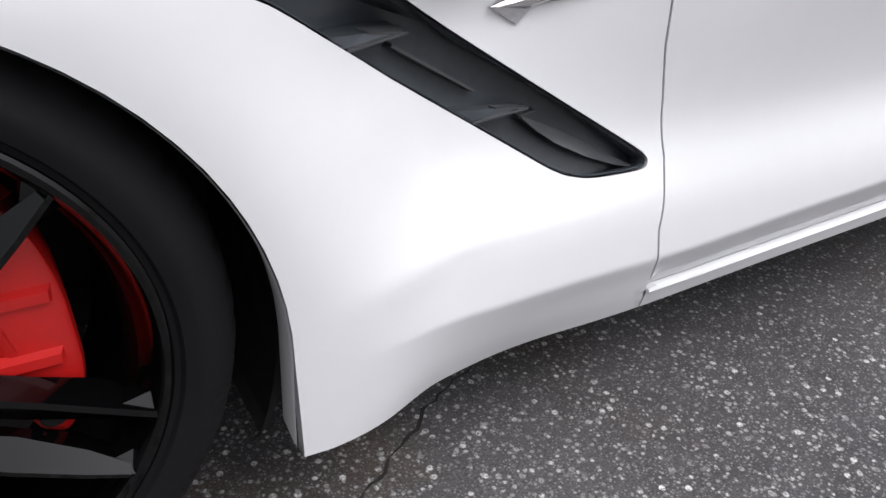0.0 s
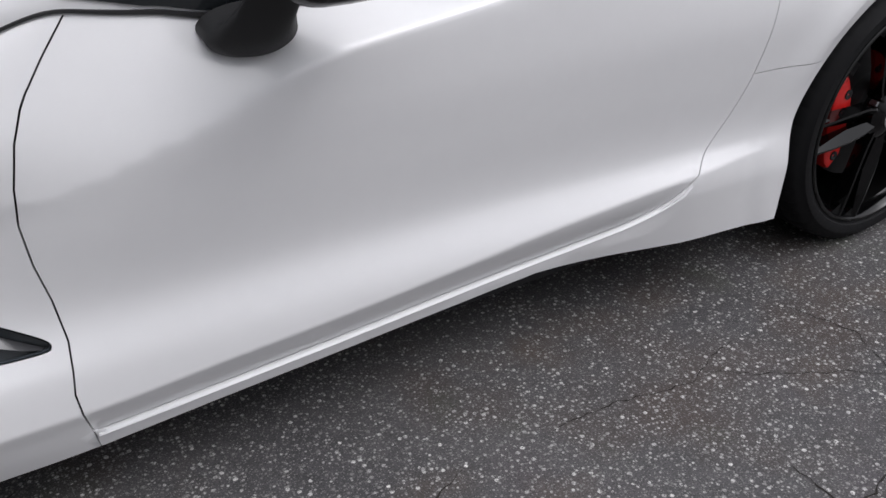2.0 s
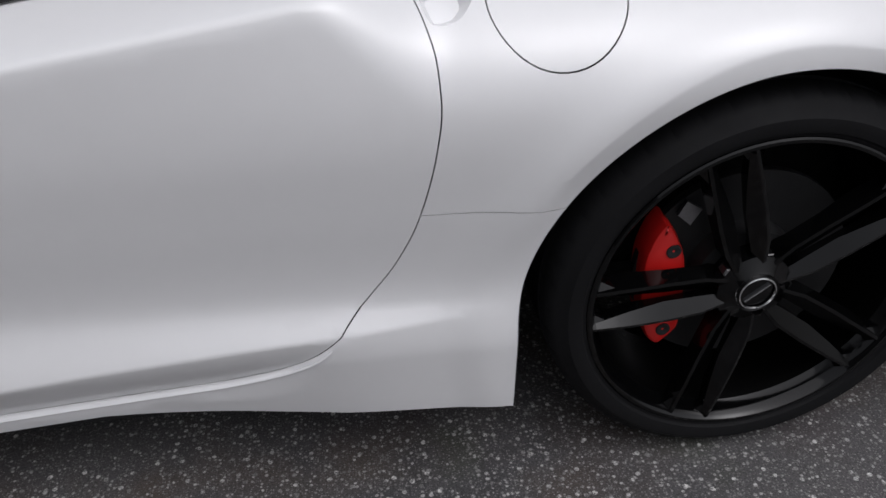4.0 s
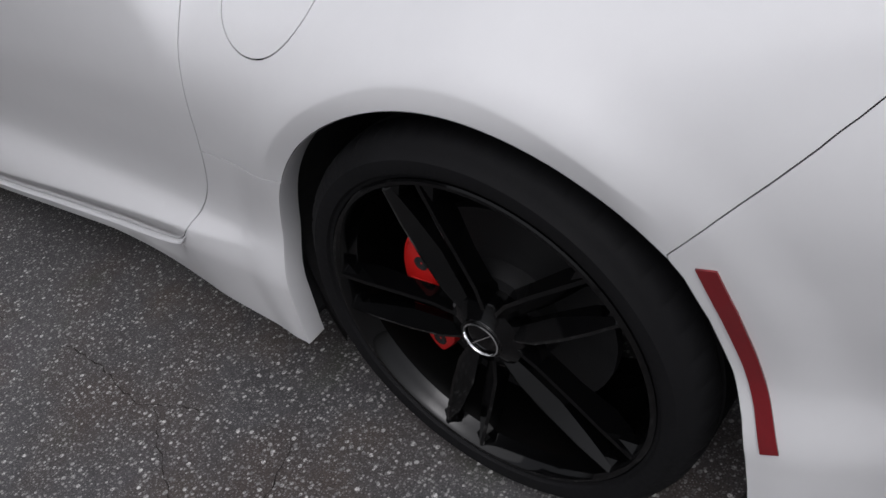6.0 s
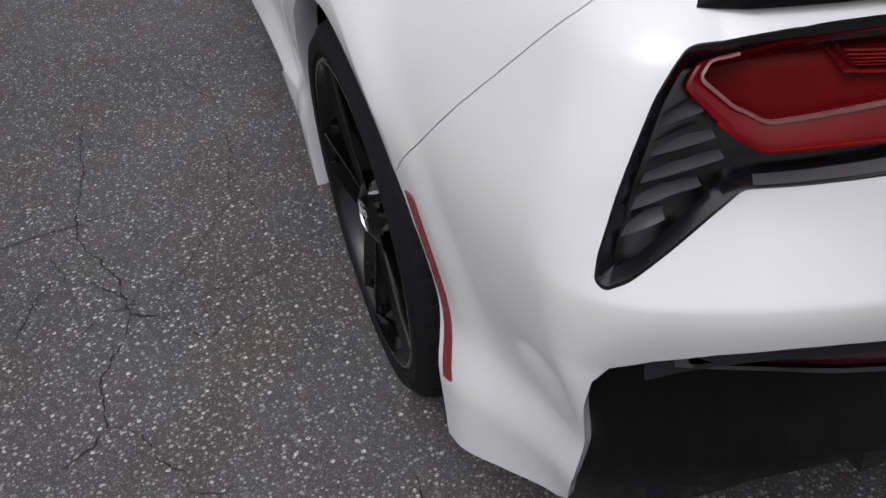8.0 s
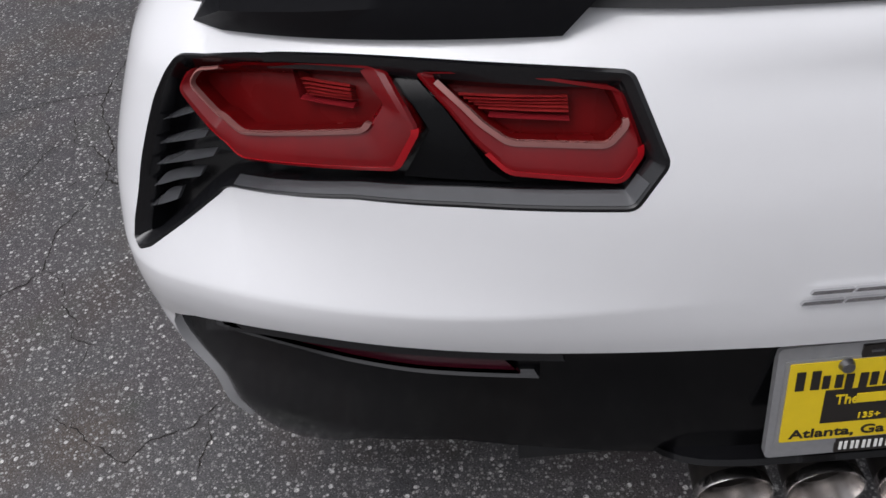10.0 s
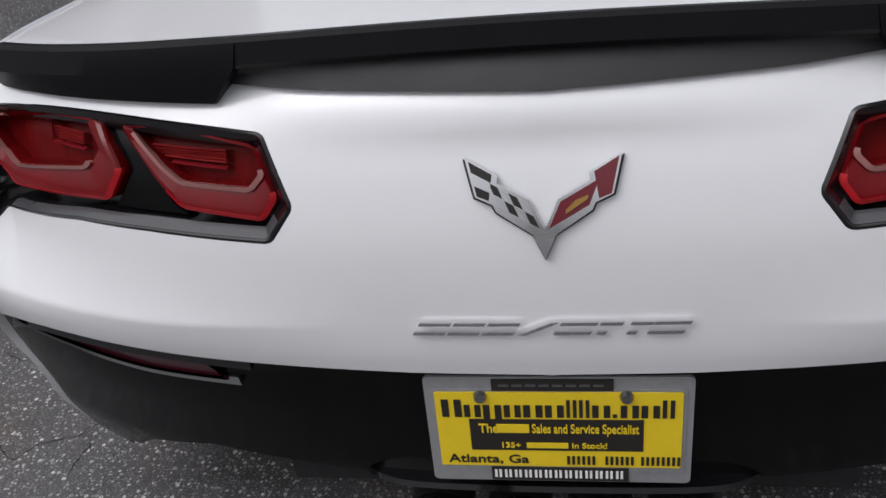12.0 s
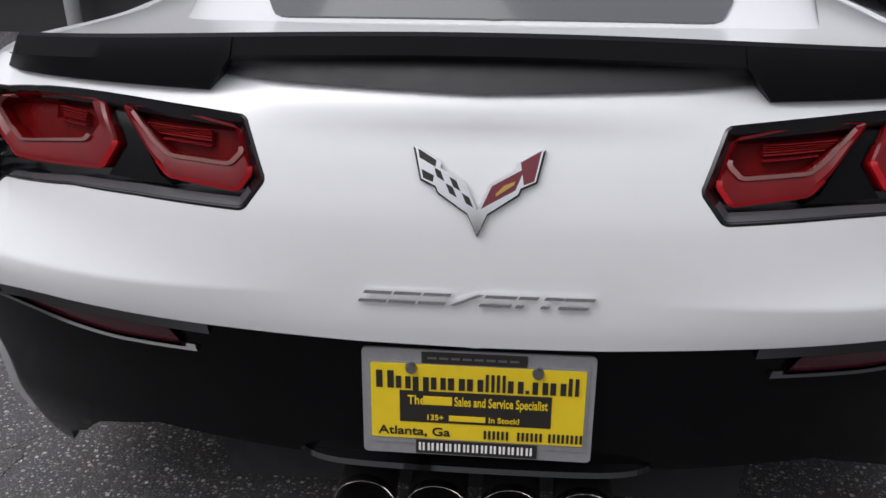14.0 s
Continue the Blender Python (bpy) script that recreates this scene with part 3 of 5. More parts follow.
def over(xy, sink=0.0):
    """The top of the body, from above."""
    xy = np.atleast_2d(np.asarray(xy, float))
    o = np.stack([xy[:, 0], np.minimum(xy[:, 1], 0), np.full(len(xy), 0.45)], 1)
    a, b = np.zeros(len(xy)), np.full(len(xy), 0.8)
    up = np.array([0, 0, 1.0])
    for _ in range(34):
        m = (a + b) / 2
        ins = shell(o + up * m[:, None]) < 0
        a, b = np.where(ins, m, a), np.where(ins, b, m)
    p = o + up * a[:, None]
    h = 0.002
    g = np.stack([shell(p + h * np.eye(3)[k]) - shell(p - h * np.eye(3)[k]) for k in range(3)], 1)
    g /= np.linalg.norm(g, axis=1)[:, None]
    return p - g * sink, g


in_mid = lambda q: q[1] > -0.004
sheet("rear_deck", [(2.115, 0.0), (2.09, -0.35), (2.03, -0.58), (1.95, -0.72), (1.5, -0.76), (1.1, -0.76), (0.9, -0.76), (0.9, 0.0)][::-1], PAINT, car, joined=True, surface=over, sink=0.004, mesh=0.03, open_side=in_mid)
sheet("hood", [(-0.45, 0.0), (-0.45, -0.775), (-0.9, -0.76), (-1.4, -0.78), (-1.85, -0.74), (-2.08, -0.45), (-2.13, 0.0)], PAINT, car, joined=True, surface=over, sink=0.003, mesh=0.04, open_side=in_mid)
FE = CF - RF * math.pi / 2
sheet("front_bumper", [(-1.85, 0.2), (-1.85, 0.88), (FE, 0.80), (FE + CY, 0.78), (FE + CY, 0.2)], PAINT, car, joined=True, mesh=0.05, open_side=lambda q: q[0] < FE + CY + 0.004)

# ---- cabin ----
roof_z = spl([-0.85, -0.3, 0.1, 0.5, 1.0, 1.4, 1.80], [0.815, 1.06, 1.19, 1.225, 1.15, 1.04, 0.880])
cabin_w = spl([-0.85, -0.45, -0.06, 0.2, 0.8, 1.3, 1.80], [0.70, 0.775, 0.785, 0.765, 0.70, 0.62, 0.50])


def cabin(xs, sink=0.0):
    """The glasshouse: x along the car, and the angle up from the belt line to the middle of the roof."""
    xs = np.atleast_2d(np.asarray(xs, float))

    def at(q):
        w = cabin_w(q[:, 0])
        zb = over(np.stack([q[:, 0], -w], 1))[0][:, 2] - 0.006
        c, s = np.cos(np.clip(q[:, 1], 0, math.pi / 2)), np.sin(np.clip(q[:, 1], 0, math.pi / 2))
        return np.stack([q[:, 0], -w * np.maximum(c, 0) ** 0.7, zb + np.maximum(roof_z(q[:, 0]) - zb, 0.0) * s ** 0.9], 1)
    p = at(xs)
    q = np.clip(xs, [-5, 0.02], [5, 1.55])
    n = np.cross(at(q + [0.004, 0]) - at(q - [0.004, 0]), at(q + [0, 0.01]) - at(q - [0, 0.01]))
    n /= np.linalg.norm(n, axis=1)[:, None] + 1e-12
    n[n[:, 2] < 0] *= -1
    return p - n * sink, n


top = lambda q: q[1] > 1.565
HALF = math.pi / 2
sheet("roof", [(-0.80, 0.0), (1.78, 0.0), (1.78, HALF), (-0.80, HALF)], PAINT, car, joined=True, surface=cabin, mesh=0.022, open_side=top)
sheet("side_window", rounded([(-0.50, 0.03), (0.62, 0.03), (0.78, 0.10), (0.45, 0.62), (0.0, 0.66), (-0.25, 0.45)], 2, 0.2), GLASS, car, "dark tinted side glass", surface=cabin, sink=-0.004, mesh=0.03, flange=0.006)
sheet("window_trim", [(-0.52, 0.012), (0.66, 0.012), (0.66, 0.034), (-0.52, 0.034)], PLASTIC, car, "black rubber window trim", surface=cabin, sink=-0.006, mesh=0.03, flange=0.008)
sheet("windscreen", rounded([(-0.74, 0.25), (-0.05, 0.90), (-0.05, HALF), (-0.74, HALF)], 1, 0.1), GLASS, car, joined=True, surface=cabin, sink=-0.004, mesh=0.03, flange=0.006, open_side=top)
sheet("hatch_glass", rounded([(0.72, 1.02), (1.66, 0.86), (1.745, 0.92), (1.745, 1.2), (1.745, HALF), (1.745, HALF), (0.60, HALF), (0.60, HALF), (0.60, 1.1)], 2, 0.15), HATCH_GLASS, car, "grey tinted hatch glass", joined=True, surface=cabin, sink=-0.004, mesh=0.03, flange=0.006, open_side=top)

floor_bm = bmesh.new()
for x0, x1, w in ((-1.9, -1.75, 0.8), (-0.97, 0.95, 0.82), (1.77, 1.86, 0.66)):
    box(floor_bm, x0, x1, -w, w, 0.16, 0.215)
box(floor_bm, -1.76, 1.77, -0.6, 0.6, 0.155, 0.205)
part("underbody", floor_bm, DARK, car)


def arch_liner(c, r, hub):
    bm = bmesh.new()
    prof = [(r + 0.004, -0.865), (r + 0.02, -0.85), (r + 0.02, -0.58)]
    seg = 48
    rings = []
    for rr, y in prof:
        rings.append([bm.verts.new((c[0] + rr * math.cos(radians(-25 + 230 * k / seg)), y, max(0.15, c[1] + rr * math.sin(radians(-25 + 230 * k / seg))))) for k in range(seg + 1)])
    for a, b in zip(rings, rings[1:]):
        for k in range(seg):
            bm.faces.new((a[k], a[k + 1], b[k + 1], b[k]))
    bm.faces.new(rings[-1])
    ob = part("arch_liner", bm, DARK, car)
    mirrored(ob)


arch_liner(ARCH_R, ARCH_R[2], HUB_R)
arch_liner(ARCH_F, ARCH_F[2], HUB_F)


def wheel(name, cx, hub, r_tyre, r_rim, half, turn):
    """An alloy wheel with five pairs of sharp-edged spokes, its tyre, brake disc and caliper."""
    y0 = -0.898
    w = new(name)
    w.parent = car
    c = (cx, y0, hub)
    yv = np.array([0, 1.0, 0])

    def at(deg, r, lat=0.0, y=0.0):
        e, t = np.array([math.cos(radians(deg)), 0, math.sin(radians(deg))]), np.array([-math.sin(radians(deg)), 0, math.cos(radians(deg))])
        return np.array(c) + e * r + t * lat + yv * y
    # the tyre, its shoulder cut by short cross grooves
    bm = bmesh.new()
    prof = [(r_rim - 0.006, 0.012, 0), (r_rim + 0.004, 0.001, 0), (r_rim + 0.009, 0.0, 0), (r_rim + 0.012, -0.005, 0), (r_rim + 0.024, -0.008, 0), (r_rim + 0.034, -0.007, 0), (r_tyre - 0.022, 0.001, 0), (r_tyre - 0.019, 0.003, 0), (r_tyre - 0.014, 0.007, 0), (r_tyre - 0.009, 0.011, 1), (r_tyre - 0.003, 0.026, 1), (r_tyre, 0.05, 1), (r_tyre, 0.058, 0), (r_tyre - 0.006, 0.060, 0), (r_tyre - 0.006, 0.068, 0), (r_tyre, 0.070, 0), (r_tyre, half * 2 - 0.04, 0), (r_tyre - 0.02, half * 2, 0), (r_rim, half * 2, 0)]
    seg, rings = 288, []
    for r, o, cut in prof:
        rings.append([bm.verts.new((c[0] + q * math.cos(2 * math.pi * k / seg), c[1] + o, c[2] + q * math.sin(2 * math.pi * k / seg))) for k in range(seg) for q in [r - (0.0022 if cut and k % 6 == 0 else 0.0)]])
    for a, b in zip(rings, rings[1:]):
        for k in range(seg):
            bm.faces.new((a[k], a[(k + 1) % seg], b[(k + 1) % seg], b[k]))
    part("tyre", bm, RUBBER, w, "black low-profile rubber tyre")
    bm = bmesh.new()
    revolve(bm, [(r_rim + 0.003, 0.012), (r_rim + 0.003, -0.001), (r_rim, -0.003), (r_rim - 0.005, -0.003), (r_rim - 0.010, 0.003), (r_rim - 0.013, 0.016), (r_rim - 0.020, 0.03)], c)
    part("rim", bm, WHEEL_BLACK, w)
    bm = bmesh.new()
    revolve(bm, [(r_rim - 0.0195, 0.029), (r_rim - 0.026, 0.05), (r_rim - 0.032, 0.17)], c)
    part("barrel", bm, BARREL, w)
    for k in range(5):
        a = turn + 72 * k
        for side in (-1, 1):
            bm = bmesh.new()
            loops = []
            for r, lat, fr, sw, sd, dp in ((0.040, 0.020, 0.014, 0.010, 0.010, 0.05), (0.085, 0.032, 0.009, 0.022, 0.014, 0.032), (0.145, 0.035, 0.004, 0.024, 0.017, 0.032), (0.205, 0.035, 0.000, 0.016, 0.014, 0.04), (r_rim - 0.014, 0.034, -0.001, 0.006, 0.008, 0.03), (r_rim - 0.004, 0.034, 0.0, 0.003, 0.006, 0.03)):
                loops.append([at(a, r, side * (lat + u), fr + v) for u, v in ((0.0035, 0.0015), (-0.002, 0.0), (-0.002 - sw, sd), (-sw, dp), (0.007, dp))])
            vs = [[bm.verts.new(q) for q in lp] for lp in loops]
            bm.faces.new(vs[0]), bm.faces.new(vs[-1][::-1])
            for p, q in zip(vs, vs[1:]):
                for i in range(5):
                    bm.faces.new((p[i], p[(i + 1) % 5], q[(i + 1) % 5], q[i]))
            # the webs where a spoke meets the rim
            for way in (-1, 1):
                base, tip = at(a, r_rim - 0.050, side * 0.034, 0.006), at(a, r_rim - 0.006, side * 0.034 + way * 0.022, 0.016)
                prism(bm, [base, at(a, r_rim - 0.004, side * 0.034, 0.0), tip], [base + yv * 0.02, at(a, r_rim - 0.004, side * 0.034, 0.03), tip + yv * 0.012])
            part("spoke", bm, WHEEL_BLACK, w, smooth=12)
    bm = bmesh.new()
    r = revolve(bm, [(0.064, 0.05), (0.060, 0.018), (0.040, 0.008), (0.036, 0.005), (0.033, 0.007)], c, 48)
    bm.faces.new(r[-1])
    part("hub", bm, WHEEL_BLACK, w)
    for k in range(5):
        bm = bmesh.new()
        q = at(turn + 36 + 72 * k, 0.056, 0, 0.018)
        revolve(bm, [(0.010, 0.020), (0.010, 0.002), (0.008, 0.0), (0.0001, 0.0)], tuple(q), 6)
        part("lug_nut", bm, STEEL if k == 1 else WHEEL_BLACK, w)
    bm = bmesh.new()
    revolve(bm, [(0.0305, 0.006), (0.0305, 0.002), (0.0285, 0.001), (0.0275, 0.004)], c, 48)
    part("cap_ring", bm, CHROME, w, "thin chrome ring of the wheel cap")
    bm = bmesh.new()
    prism(bm, [at(38, -0.024, -0.0012, 0.0065), at(38, 0.024, -0.0012, 0.0065), at(38, 0.024, 0.0012, 0.0065), at(38, -0.024, 0.0012, 0.0065)], [at(38, -0.024, -0.0008, 0.003), at(38, 0.024, -0.0008, 0.003), at(38, 0.024, 0.0008, 0.003), at(38, -0.024, 0.0008, 0.003)])
    part("cap_bar", bm, CHROME, w)
    bm = bmesh.new()
    r = revolve(bm, [(0.178, 0.095), (0.178, 0.08), (0.09, 0.08), (0.085, 0.05)], c, 64)
    bm.faces.new(r[-1])
    part("brake_disc", bm, DISC, w, "dark grey iron brake disc")
    # the caliper: a tapered curved block with raised fins, a bolt and a hole
    if name == "rear_wheel":
        shape, bolts, ribs = [(-0.142, 0.119), (-0.126, 0.100), (-0.100, 0.040), (-0.097, -0.088), (-0.112, -0.108), (-0.134, -0.129), (-0.155, -0.108), (-0.173, -0.045), (-0.173, 0.048), (-0.160, 0.092)], ((-0.128, 0.066), (-0.128, -0.090)), (0.024, -0.034)
    else:
        shape, bolts, ribs = [(0.100, 0.168), (0.142, 0.160), (0.176, 0.104), (0.191, 0.050), (0.197, -0.040), (0.186, -0.085), (0.170, -0.108), (0.141, -0.092), (0.130, -0.020), (0.121, 0.050), (0.104, 0.106), (0.090, 0.148)], ((0.140, 0.112), (0.160, -0.078)), (0.050, -0.014)
    spot = lambda x, z, y: np.array(c) + np.array([x, y, z])
    ring = np.array(dense(rounded(shape, 2, 0.2), 0.012))
    bm = bmesh.new()
    loops = [[bm.verts.new(spot(q[0], q[1], y)) for q in inset(ring, g)] for y, g in ((0.105, 0.0), (0.060, 0.0), (0.052, 0.003), (0.048, 0.010))]
    for p, q in zip(loops, loops[1:]):
        for i in range(len(p)):
            bm.faces.new((p[i], p[(i + 1) % len(p)], q[(i + 1) % len(p)], q[i]))
    cap_face = bm.faces.new(loops[-1])
    bm.normal_update()
    bmesh.ops.triangulate(bm, faces=[cap_face])
    part("brake_caliper", bm, RED_PAINT, w, "red painted brake caliper")
    x0, x1 = min(q[0] for q in shape), max(q[0] for q in shape)
    for z in ribs:
        bm = bmesh.new()
        a, b = (x0 + 0.016, x1 - 0.016)
        prism(bm, [spot(a, z - 0.009, 0.050), spot(b, z - 0.009, 0.050), spot(b, z + 0.009, 0.050), spot(a, z + 0.009, 0.050)], [spot(a + 0.004, z - 0.005, 0.041), spot(b - 0.004, z - 0.005, 0.041), spot(b - 0.004, z + 0.005, 0.041), spot(a + 0.004, z + 0.005, 0.041)])
        part("caliper_fin", bm, RED_PAINT, w)
    for x, z in bolts:
        bm = bmesh.new()
        revolve(bm, [(0.012, 0.012), (0.012, 0.001), (0.010, 0.0), (0.006, 0.001), (0.0001, 0.004)], tuple(spot(x, z, 0.045)), 16)
        part("caliper_bolt", bm, DARK, w)
    # the pale pad spring over the caliper
    bm = bmesh.new()
    k = -1 if name == "rear_wheel" else 1
    prism(bm, [spot(k * 0.098, 0.098, 0.075), spot(k * 0.120, 0.118, 0.075), spot(k * 0.108, 0.142, 0.075), spot(k * 0.082, 0.125, 0.075)], [spot(k * 0.098, 0.098, 0.068), spot(k * 0.120, 0.118, 0.068), spot(k * 0.108, 0.142, 0.068), spot(k * 0.082, 0.125, 0.068)])
    part("pad_spring", bm, STEEL, w)
    twin = new(name)
    twin.parent = car
    for o in list(w.children):
        t = mirrored(o)
        t.parent = twin
        for s in list(o.children):
            mirrored(s).parent = t
    return w


wheel("rear_wheel", AXLE_R, HUB_R, 0.336, 0.272, 0.142, 36)
wheel("front_wheel", AXLE_F, HUB_F, 0.326, 0.2575, 0.122, -24)


# ---- parts on the skin ----
def applique(name, outline, material, parent, rise=0.004, label="", both=True, mesh=0.012, surface=place):
    """A thin solid piece lying on the skin."""
    return sheet(name, outline, material, parent, label, both=both, gap=0.0, mesh=mesh, sink=-rise, flange=rise + 0.004, surface=surface)


def loft(name, loops, material, parent, label="", both=True, cap=True, surface=place, sharp=30):
    """A skin through loops of (outline, depth) of equal length, closed at the end."""
    bm = bmesh.new()
    rings = [[bm.verts.new(tuple(p)) for p in surface(np.array(o), d)[0]] for o, d in loops]
    for a, b in zip(rings, rings[1:]):
        for k in range(len(a)):
            bm.faces.new((a[k], a[(k + 1) % len(a)], b[(k + 1) % len(b)], b[k]))
    if cap:
        cap_face = bm.faces.new(rings[-1])
        bm.normal_update()
        bmesh.ops.triangulate(bm, faces=[cap_face])
    ob = part(name, bm, material, parent, label, sharp)
    return [ob, mirrored(ob)] if both else [ob]


def ribbon(p0, p1, wd):
    """An outline of a strip between two places on the skin's sheet."""
    a, b = np.array(p0, float), np.array(p1, float)
    t = (b - a) / np.linalg.norm(b - a)
    n = np.array([-t[1], t[0]]) * wd / 2
    return [tuple(a + n), tuple(a - n), tuple(b - n), tuple(b + n)]


# chrome fish badge on the fender, a plain winged dart
def dart():
    out = [(-0.742, 0.552), (-0.716, 0.5785), (-0.700, 0.569), (-0.6555, 0.5745), (-0.680, 0.566), (-0.605, 0.5795), (-0.604, 0.5775), (-0.680, 0.558), (-0.655, 0.5545), (-0.692, 0.549), (-0.710, 0.531), (-0.722, 0.538)]
    applique("dart_badge", out, CHROME, car, 0.004, "small chrome winged badge", mesh=0.01)
    loft("badge_ridge", [([(-0.742, 0.552), (-0.70, 0.546), (-0.62, 0.572), (-0.70, 0.564)], -0.004), ([(-0.735, 0.553), (-0.70, 0.551), (-0.63, 0.573), (-0.70, 0.560)], -0.009)], CHROME, car)


dart()

# red side marker and the dish behind the door's edge
MARKER = [(1.681, 0.575), (1.704, 0.577), (1.725, 0.522), (1.744, 0.461), (1.763, 0.389), (1.780, 0.320), (1.759, 0.314), (1.746, 0.376), (1.729, 0.440), (1.707, 0.507)]
applique("side_marker", MARKER, RED_FILM, car, 0.003, "dark red side marker reflector")
hd = dense(HANDLE, 0.008)
loft("door_pull", [(inset(hd, -0.001), 0.0), (inset(hd, 0.006), 0.010), (inset(hd, 0.014), 0.022)], PAINT, car, "white dished door pull")


def arch_lip(c, a0, a1):
    """The white return of a wheel arch."""
    ring = np.array(dense([(c[0] + c[2], 0.185)] + arc(c[:2], c[2], 0, 180, 70) + [(c[0] - c[2], 0.18)] if c is ARCH_F else [(0.964, 0.178)] + ARCH_EDGE + [(1.746, 0.182)], 0.02, False))
    p, _ = place(ring)
    inner = p + np.array([0, 0.042, 0])
    inner[:, 0] += (inner[:, 0] - c[0]) * 0.004
    n = len(p)
    mid = p + np.array([0, 0.004, 0])
    mid[:, [0, 2]] += (np.array([c[0], c[1]]) - mid[:, [0, 2]]) * 0.004
    ob = mesh_object("arch_lip", np.concatenate([p, mid, inner]), [q for k in range(n - 1) for q in ((k, k + 1, n + k + 1, n + k), (n + k, n + k + 1, 2 * n + k + 1, 2 * n + k))], PAINT, car)
    mirrored(ob)


arch_lip(ARCH_R, -22, 202)
arch_lip(ARCH_F, -18, 200)


def strip(name, lo, hi, d_lo, d_hi, material, parent, label="", both=True, back=0.012):
    """A sloping ledge on the skin between a lower and an upper line, each at a depth of its own, with a back."""
    a, b = place(np.array(lo), d_lo)[0], place(np.array(hi), d_hi)[0]
    c, d = place(np.array(lo), d_lo + back)[0], place(np.array(hi), d_hi + back)[0]
    bm = bmesh.new()
    rows = [[bm.verts.new(tuple(q)) for q in r] for r in (a, b, d, c)]
    n = len(a)
    for p, q in zip(rows, rows[1:] + rows[:1]):
        for k in range(n - 1):
            bm.faces.new((p[k], p[k + 1], q[k + 1], q[k]))
    bm.faces.new([r[0] for r in rows]), bm.faces.new([r[-1] for r in rows][::-1])
    ob = part(name, bm, material, parent, label)
    return [ob, mirrored(ob)] if both else [ob]


# side vent behind the front wheel
def side_vent():
    sheet("vent_backing", VENT, VENT_BLACK, car, "black plastic side vent insert", gap=-0.004, sink=0.034, mesh=0.02)
    rim = dense(VENT, 0.01)
    loft("vent_wall", [(inset(rim, 0.0004), 0.002), (inset(rim, 0.0022), 0.005), (inset(rim, 0.003), 0.020), (inset(rim, 0.001), 0.036)], VENT_BLACK, car, cap=False)
    # the sloping upper face at the front of the opening
    strip("vent_slope", [(-0.972, 0.626), (-0.955, 0.624), (-0.925, 0.606), (-0.893, 0.580), (-0.867, 0.563), (-0.838, 0.553)], [(-0.962, 0.637), (-0.938, 0.638), (-0.905, 0.612), (-0.875, 0.587), (-0.848, 0.566), (-0.818, 0.545)], 0.028, 0.004, VENT_BLACK, car, back=0.004)
    for a, b, c in (((-0.943, 0.566), (-0.832, 0.538), (-0.914, 0.546)), ((-0.776, 0.452), (-0.691, 0.443), (-0.758, 0.437))):
        k = (a[0] * 0.45 + b[0] * 0.55, a[1] * 0.45 + b[1] * 0.55)
        loft("vent_vane", [([a, k, b, c], 0.034), ([a, k, b, c], 0.014), ([a, k, (b[0] - 0.002, b[1]), (c[0] + 0.002, c[1] + 0.002)], 0.006)], VENT_BLACK, car, sharp=12)
        # thin grey ribbons painting the highlights along the vane's edges
        loft("vane_edge", [(ribbon(c, b, 0.004), 0.018), (ribbon(c, b, 0.0022), 0.0030)], SHEEN_GREY, car)
        loft("vane_edge", [(ribbon(k, b, 0.003), 0.018), (ribbon(k, b, 0.0016), 0.0045)], SHEEN_GREY, car)
    for pts, wd in ((((-0.835, 0.522), (-0.743, 0.464)), 0.0026), (((-0.692, 0.431), (-0.671, 0.434)), 0.002)):
        for p0, p1 in zip(pts, pts[1:]):
            loft("vent_rib", [(ribbon(p0, p1, wd * 1.8), 0.035), (ribbon(p0, p1, wd), 0.022)], SHEEN_GREY, car)
    # the bowed tongue towards the door, grey to paint its bezel's highlight
    strip("vent_tongue", [(-0.692, 0.430), (-0.676, 0.416), (-0.653, 0.401), (-0.616, 0.383), (-0.580, 0.370), (-0.552, 0.3635)], [(-0.690, 0.432), (-0.668, 0.422), (-0.640, 0.410), (-0.605, 0.393), (-0.575, 0.377), (-0.551, 0.366)], 0.012, 0.020, SHEEN_GREY, car, back=0.008)


side_vent()


# the rolled edge along the top of the sill
strip("sill_lip", [(x, float(sill_z(x)) - 0.0085) for x in lip_x], [(x, float(sill_z(x)) - 0.0055) for x in lip_x], -0.0022, 0.0006, PAINT, car, back=0.006)


# ---- tail lamps ----
def on_tail(*yz):
    """Coordinates on the tail for (y, z) pairs."""
    return uv(*[(float(tail_x(y, z)) if abs(y) < 0.6 else 2.0, y, z) for y, z in yz])


